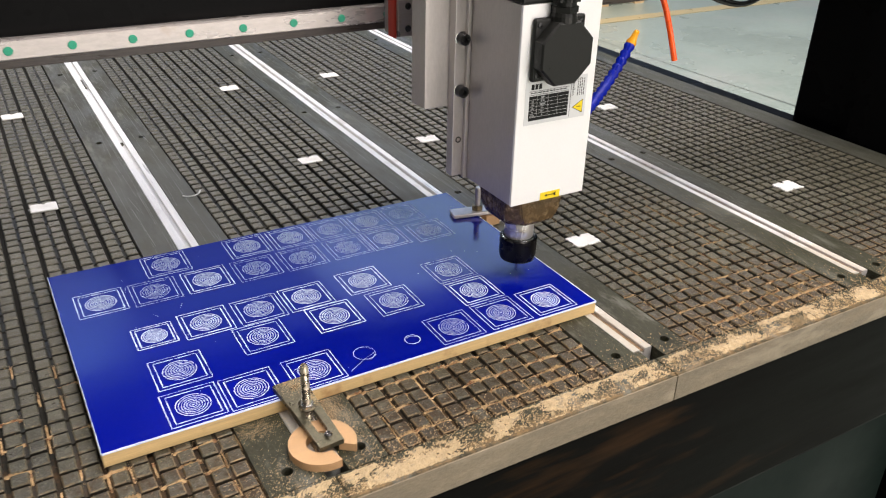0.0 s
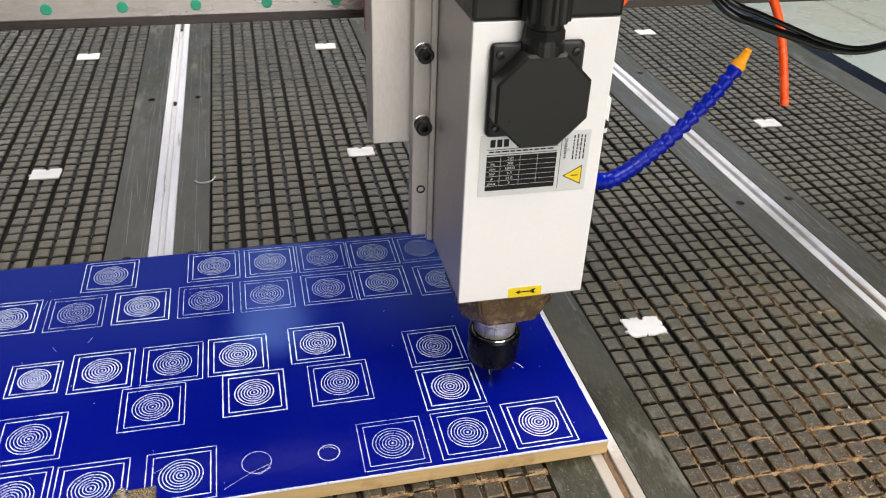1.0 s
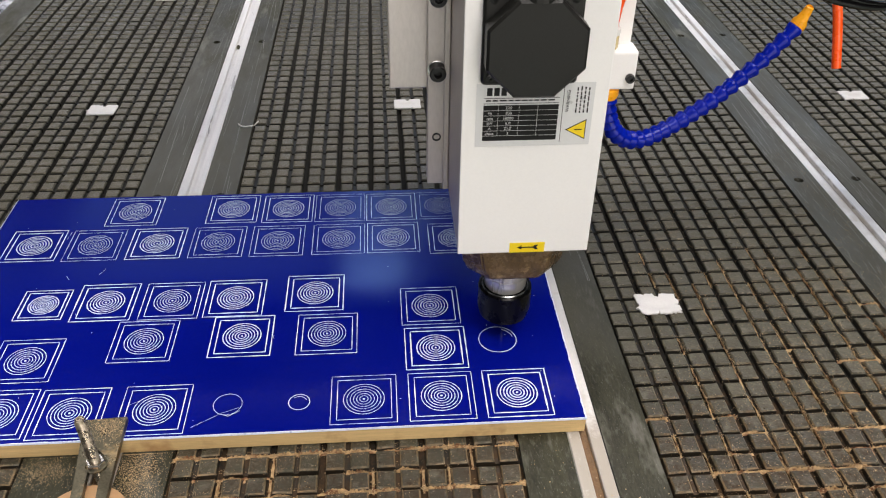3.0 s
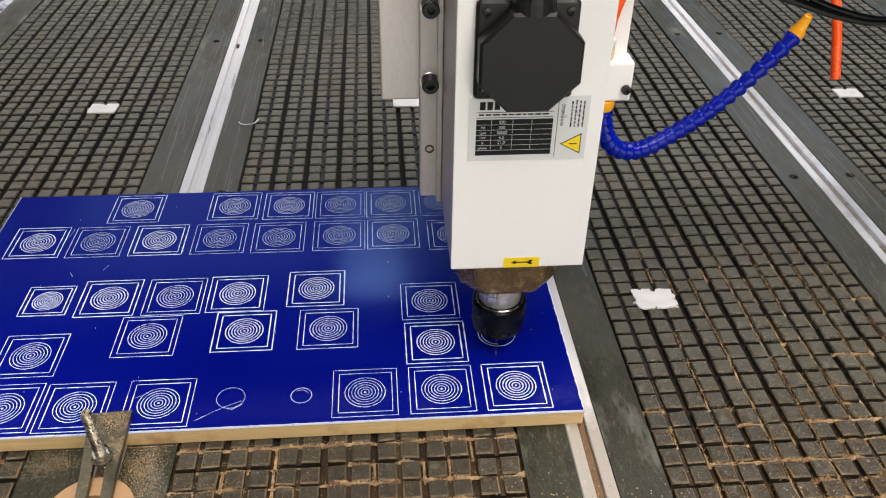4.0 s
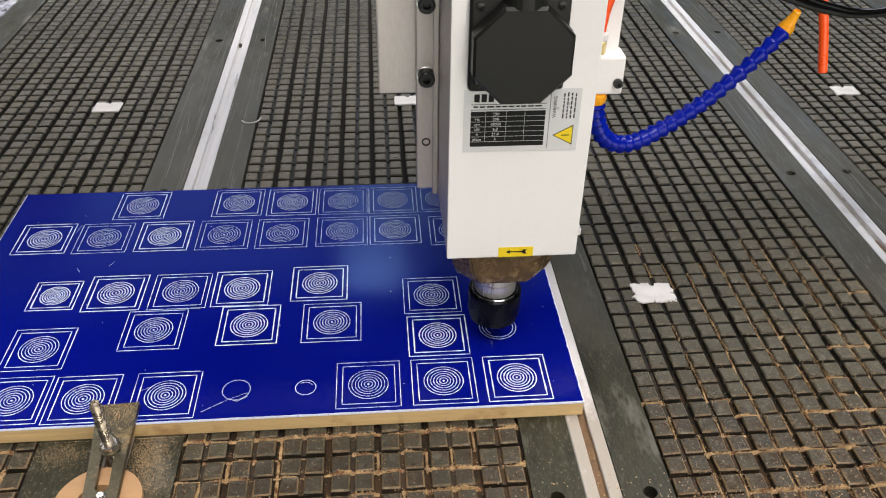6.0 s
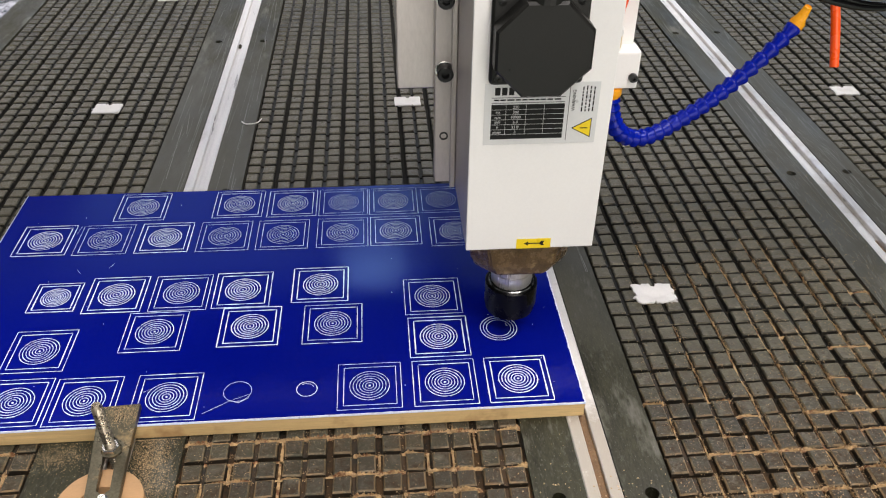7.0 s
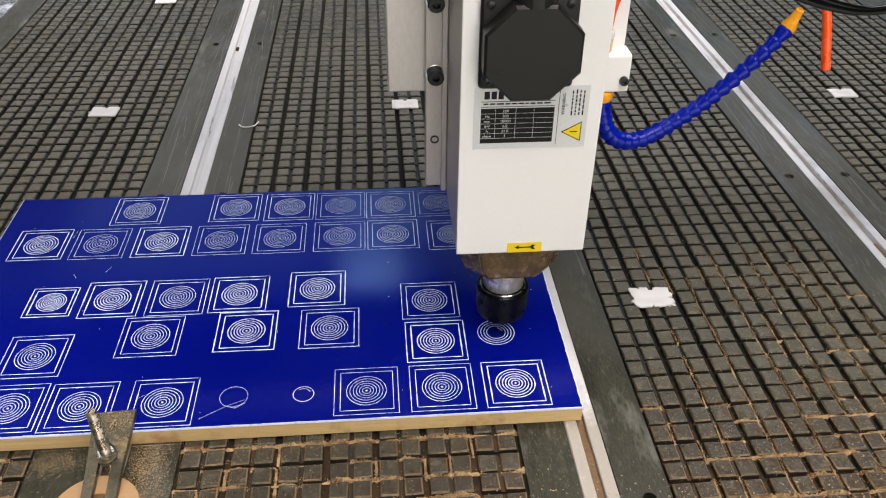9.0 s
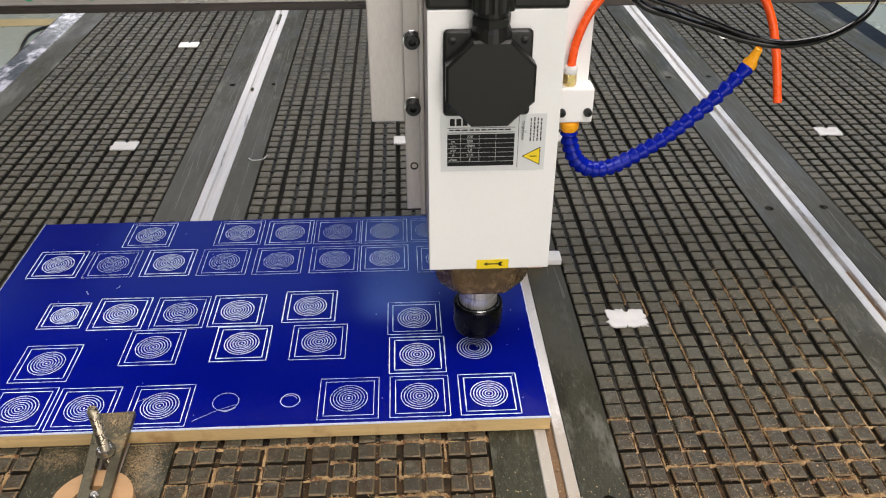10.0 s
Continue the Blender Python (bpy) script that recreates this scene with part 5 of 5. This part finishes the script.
def drag_cable():
    s = thing("drag_cable", "glossy black cables looping beside the spindle", "cable")
    for shift, r in ((0.0, 0.0027), (0.0052, 0.0018)):
        bm = bmesh.new()
        tube_mesh(bm, [(0.008, -0.300, 0.462), (0.016, -0.365, 0.468 + shift), (0.022, -0.430, 0.448 + shift), (0.040, -0.452, 0.4275 + shift * 1.3), (0.066, -0.452, 0.4170 + shift * 1.3), (0.094, -0.451, 0.4075 + shift),
                       (0.122, -0.450, 0.3985 + shift * 0.7), (0.149, -0.449, 0.3940 + shift * 0.4), (0.178, -0.444, 0.3955 + shift * 0.3), (0.203, -0.436, 0.402), (0.2205, -0.428, 0.412), (0.227 + shift * 0.3, -0.420, 0.428),
                       (0.221 + shift * 0.3, -0.408, 0.452), (0.200, -0.385, 0.485), (0.150, -0.350, 0.525), (0.090, -0.300, 0.545), (0.040, -0.245, 0.540)], r, 12)
        part("cable", bm, M["rubber"], s, smooth=True)
    return s


HEAD = [z_slide(), spindle(), nozzle(), air_tube(), drag_cable()]

# ---- sawdust ----


def sawdust():
    rng = random.Random(7)
    # ridges of dust lying in the grooves near the front of the table
    verts, faces = [], []
    bits = []

    def ridge(x, y, along_x, length, width, height, base):
        n = max(6, int(length / 0.0011))
        sides = (-1, -0.65, -0.25, 0.15, 0.55, 1)
        start = len(verts)
        for k in range(n + 1):
            u = k / n
            d = (u - 0.5) * length
            px, py = (x + d, y) if along_x else (x, y + d)
            clump = noise.noise((px * 75, py * 75, 5.0)) + 0.4 * noise.noise((px * 600, py * 600, 2.0))
            env = min(1, 7 * u + 0.3, 7 * (1 - u) + 0.3) * max(0.0, min(1.35, 0.75 + 1.3 * noise.noise((px * 34, py * 34, 1.5)) + 0.55 * clump))
            drift = 0.25 * width * noise.noise((px * 90, py * 90, 8.0))
            for side in sides:
                # a bank of dust: high against one wall of the groove, thin towards the other
                w = drift + side * width * (0.60 + 0.15 * clump) + 0.00025 * rng.uniform(-1, 1)
                lift = 0.5 + 0.5 * side if along_x else 0.5 - 0.5 * side
                h = base - 0.0004 + height * env * lift * (0.55 + 0.9 * rng.random())
                verts.append((x + d, y + w, h) if along_x else (x + w, y + d, h))
        for k in range(n):
            for c in range(5):
                a = start + k * 6 + c
                faces.append((a, a + 1, a + 7, a + 6))
        for _ in range(int(length / 0.00022)):
            d, w = (rng.random() - 0.5) * length * 1.15, rng.gauss(0, width * 0.45)
            px, py = (x + d, y + w) if along_x else (x + w, y + d)
            if rng.random() < 0.55 + 1.6 * noise.noise((px * 34, py * 34, 1.5)):
                bits.append((px, py, base + height * rng.uniform(0.15, 0.95), rng.uniform(0.0002, 0.0006)))
        # what has spilled out of the groove on to the rims of the squares
        for _ in range(int(length / 0.0003)):
            d, w = (rng.random() - 0.5) * length, rng.choice((-1, 1)) * (0.0030 + abs(rng.gauss(0, 0.0022)))
            px, py = (x + d, y + w) if along_x else (x + w, y + d)
            if rng.random() < 0.22 + 1.5 * noise.noise((px * 50, py * 50, 3.5)):
                bits.append((px, py, 0.0001 if abs(w) > 0.0042 else -0.0010, rng.uniform(0.00018, 0.00042)))

    for gx0, cols in GRID[:3]:
        for i in range(cols + 1):
            for j in range(18):
                y = GY0 + (j + 0.5) * CELL
                x = gx0 + i * CELL
                if gx0 + 0.001 > 0 and y > -0.14 or (gx0 < 0 and y > -0.425 and x > BX0):
                    continue
                # right of the board the dust runs in lines down every second groove
                chance = (0.97 if i % 2 else 0.32) * max(0.0, min(1.0, (-0.12 - y) / 0.12)) if x > 0 else 0.22
                if x > 0 and i < 5:
                    chance *= 0.12 * i
                if rng.random() < chance:
                    ridge(x + rng.uniform(-0.0005, 0.0005), y, False, CELL * 1.12, 0.0019, 0.0036 if i % 2 else 0.0030, -0.0040 if i % 2 else GROOVE + 0.001)
            for j in range(14):
                y = GY0 + j * CELL
                x = gx0 + (i + 0.5) * CELL
                if i == cols or (gx0 < 0 and y > -0.425 and x > BX0):
                    continue
                chance = (0.90 if j % 2 else 0.45) * max(0.14 if y < -0.2 else 0.0, min(1.0, (-0.39 - y) / 0.05)) if x > 0 else (0.88 if j % 2 else 0.42) * (1.0 if gx0 > -0.5 else 0.3)
                if x > 0 and i < 3:
                    chance *= 0.4
                if rng.random() < chance:
                    ridge(x, y, True, CELL * 1.12, 0.0020, 0.0035 if j % 2 else 0.0040, -0.0040 if j % 2 else GROOVE + 0.001)
    data = bpy.data.meshes.new("sawdust_ridges")
    data.from_pydata(verts, [], faces)
    data.materials.append(M["dust"])
    tagged(new("sawdust_ridges", data), "tan sawdust lying in lines along the table's grooves", "sawdust", kind="stuff")
    verts, faces = [], []
    # a rough sheet of dust over the front margin, breaking through in patches
    def sheet(x0, x1, y0, y1, step, rise, least):
        nx, ny = int((x1 - x0) / step), int((y1 - y0) / step)
        start = len(verts)
        for a in range(nx + 1):
            for b in range(ny + 1):
                x, y = x0 + (x1 - x0) * a / nx, y0 + (y1 - y0) * b / ny
                h = 0.6 * noise.noise((x * 28, y * 45, 1.0)) + 0.35 * noise.noise((x * 110, y * 150, 4.0)) + 0.25 * noise.noise((x * 400, y * 400, 7.0))
                rim = min(1.0, b / 3, (ny - b) / 3, a / 3, (nx - a) / 3)
                verts.append((x + rng.uniform(-0.3, 0.3) * step, y + rng.uniform(-0.3, 0.3) * step, rise * (h - least + 0.30 * noise.noise((x * 900, y * 900, 2.0))) * rim - 0.0006 * (1 - rim) - 0.0002))
        for a in range(nx):
            for b in range(ny):
                k = start + a * (ny + 1) + b
                faces.append((k, k + 1, k + ny + 2, k + ny + 1))

    sheet(-0.885, -0.428, YF + 0.001, GY0 - 0.001, 0.0015, 0.0024, -0.10)
    sheet(-0.422, -0.003, YF + 0.001, GY0 - 0.001, 0.0015, 0.0024, -0.10)
    sheet(0.003, 0.422, YF + 0.001, GY0 - 0.001, 0.0015, 0.0024, -0.02)
    sheet(0.428, 0.885, YF + 0.001, GY0 - 0.001, 0.0015, 0.0024, -0.02)
    data = bpy.data.meshes.new("sawdust_drift")
    data.from_pydata(verts, [], faces)
    data.materials.append(M["margin_dust"])
    tagged(new("sawdust_drift", data), "packed grey-tan sawdust along the table's front edge", "sawdust", kind="stuff")
    # loose grains
    verts, faces = [], []
    def grain(x, y, z, r):
        if -0.545 < y < -0.517 and any(-0.010 < x - c < 0.018 for c in SLOTS):
            return
        if any((x - c - d) ** 2 + (y + 0.515) ** 2 < 0.00004 for c in SLOTS for d in (-0.04, 0.04)):
            return
        a = rng.uniform(0, 6.28)
        n = len(verts)
        for k in range(3):
            verts.append((x + r * math.cos(a + k * 2.1), y + r * math.sin(a + k * 2.1), z))
        verts.append((x, y, z + r * 0.9))
        faces.extend([(n, n + 1, n + 3), (n + 1, n + 2, n + 3), (n + 2, n, n + 3)])
    for x, y, z, r in bits:
        grain(x, y, z, r)
    for _ in range(14000):
        x = rng.uniform(-0.88, 0.88)
        y = min(YF + 0.004 + abs(rng.gauss(0, 0.03)), 0.2)
        grain(x, y, 0.0001, rng.uniform(0.0004, 0.0011))
    for _ in range(7000):
        x, y = rng.uniform(0.07, 0.42) if rng.random() < 0.65 else rng.uniform(-0.88, -0.01), YF + abs(rng.gauss(0, 0.2))
        if BX0 < x < BX1 and BY0 < y < BY1:
            continue
        grain(x, y, 0.0001, rng.uniform(0.0002, 0.0005))
    for _ in range(9000):
        x, y = rng.uniform(0.10, 0.42), rng.gauss(-0.16, 0.12)
        if rng.random() < 0.5 + 1.3 * noise.noise((x * 16, y * 16, 6.0)):
            grain(x, y, 0.0001, rng.uniform(0.00018, 0.00036))
    for cx, cy, sx, sy, count in ((-0.392, -0.445, 0.010, 0.016, 1500), (-0.470, -0.440, 0.014, 0.008, 500), (-0.384, -0.490, 0.010, 0.022, 800), (-0.470, -0.515, 0.014, 0.015, 300), (-0.424, -0.47, 0.035, 0.035, 250)):
        for _ in range(count * 2):
            grain(rng.gauss(cx, sx), min(rng.gauss(cy, sy), BY0 - 0.002), 0.0002, rng.uniform(0.00018, 0.00045))
    # golden dust on the clamp's toe
    for _ in range(1500):
        x, y = rng.gauss(-0.4205, 0.010), rng.gauss(-0.413, 0.009)
        if abs(x + 0.4210) < 0.0165 and -0.450 < y < -0.4065:
            grain(x, y, 0.0207 + 0.080 * (y + 0.460), rng.uniform(0.0002, 0.0005))
    data = bpy.data.meshes.new("sawdust_grains")
    data.from_pydata(verts, [], faces)
    data.materials.append(M["grain"])
    tagged(new("sawdust_grains", data), "loose grains of tan sawdust on the table", "sawdust", kind="stuff")


sawdust()


# ---- the raised squares of the table ----
def pads():
    worn = random.Random(12)
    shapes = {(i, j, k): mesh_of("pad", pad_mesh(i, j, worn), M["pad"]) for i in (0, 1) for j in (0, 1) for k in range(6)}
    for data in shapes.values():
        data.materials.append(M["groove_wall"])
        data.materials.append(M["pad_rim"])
    single = {0: -0.50, 1: -0.425, 2: -0.22, 3: -0.50}
    for s, (gx0, cols) in enumerate(GRID):
        verts, faces, kinds = [], [], []
        rng = random.Random(s)
        for i in range(cols):
            for j in range(ROWS_Y):
                x, y = gx0 + (i + 0.5) * CELL, GY0 + (j + 0.5) * CELL
                data = shapes[i % 2, j % 2, rng.randrange(6)]
                if y < single[s] and not (s == 0 and x < -0.62) and not (s == 3 and x > 0.62):
                    ob = new("pad", data)
                    ob.parent = panels[s]
                    ob.matrix_basis = Matrix.Translation((x, y, -0.0003 * rng.random()))
                    continue
                n = len(verts)
                dz = -0.0003 * rng.random()
                verts += [(v.co.x + x, v.co.y + y, v.co.z + dz) for v in data.vertices]
                faces += [tuple(n + k for k in p.vertices) for p in data.polygons]
                kinds += [p.material_index for p in data.polygons]
        data = bpy.data.meshes.new("pad_field")
        data.from_pydata(verts, [], faces)
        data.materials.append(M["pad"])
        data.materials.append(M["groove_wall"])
        data.materials.append(M["pad_rim"])
        data.polygons.foreach_set("material_index", kinds)
        ob = new("pad_field", data)
        ob.parent = panels[s]
        tagged(ob, "field of small raised grey squares", kind="stuff")


pads()


def motions():
    times = [k / 10 for k in range(101)]
    places = {t: tool_at(t) for t in times}
    for ob in HEAD:
        walk(ob, [(t, pose(places[t][0], places[t][1], 0)) for t in times])
    walk(gantry_ob, [(t, pose(0, places[t][1], 0)) for t in times])
    for ob, when in ARCS:
        rows = [(0.0, -0.0012)]
        if when > 0.12:
            rows.append((when - 0.07, -0.0012))
        rows.append((max(when, 0.07), 0.0))
        if when < 9.9:
            rows.append((10.0, 0.0))
        walk(ob, [(t, pose(0, 0, z)) for t, z in rows])


motions()
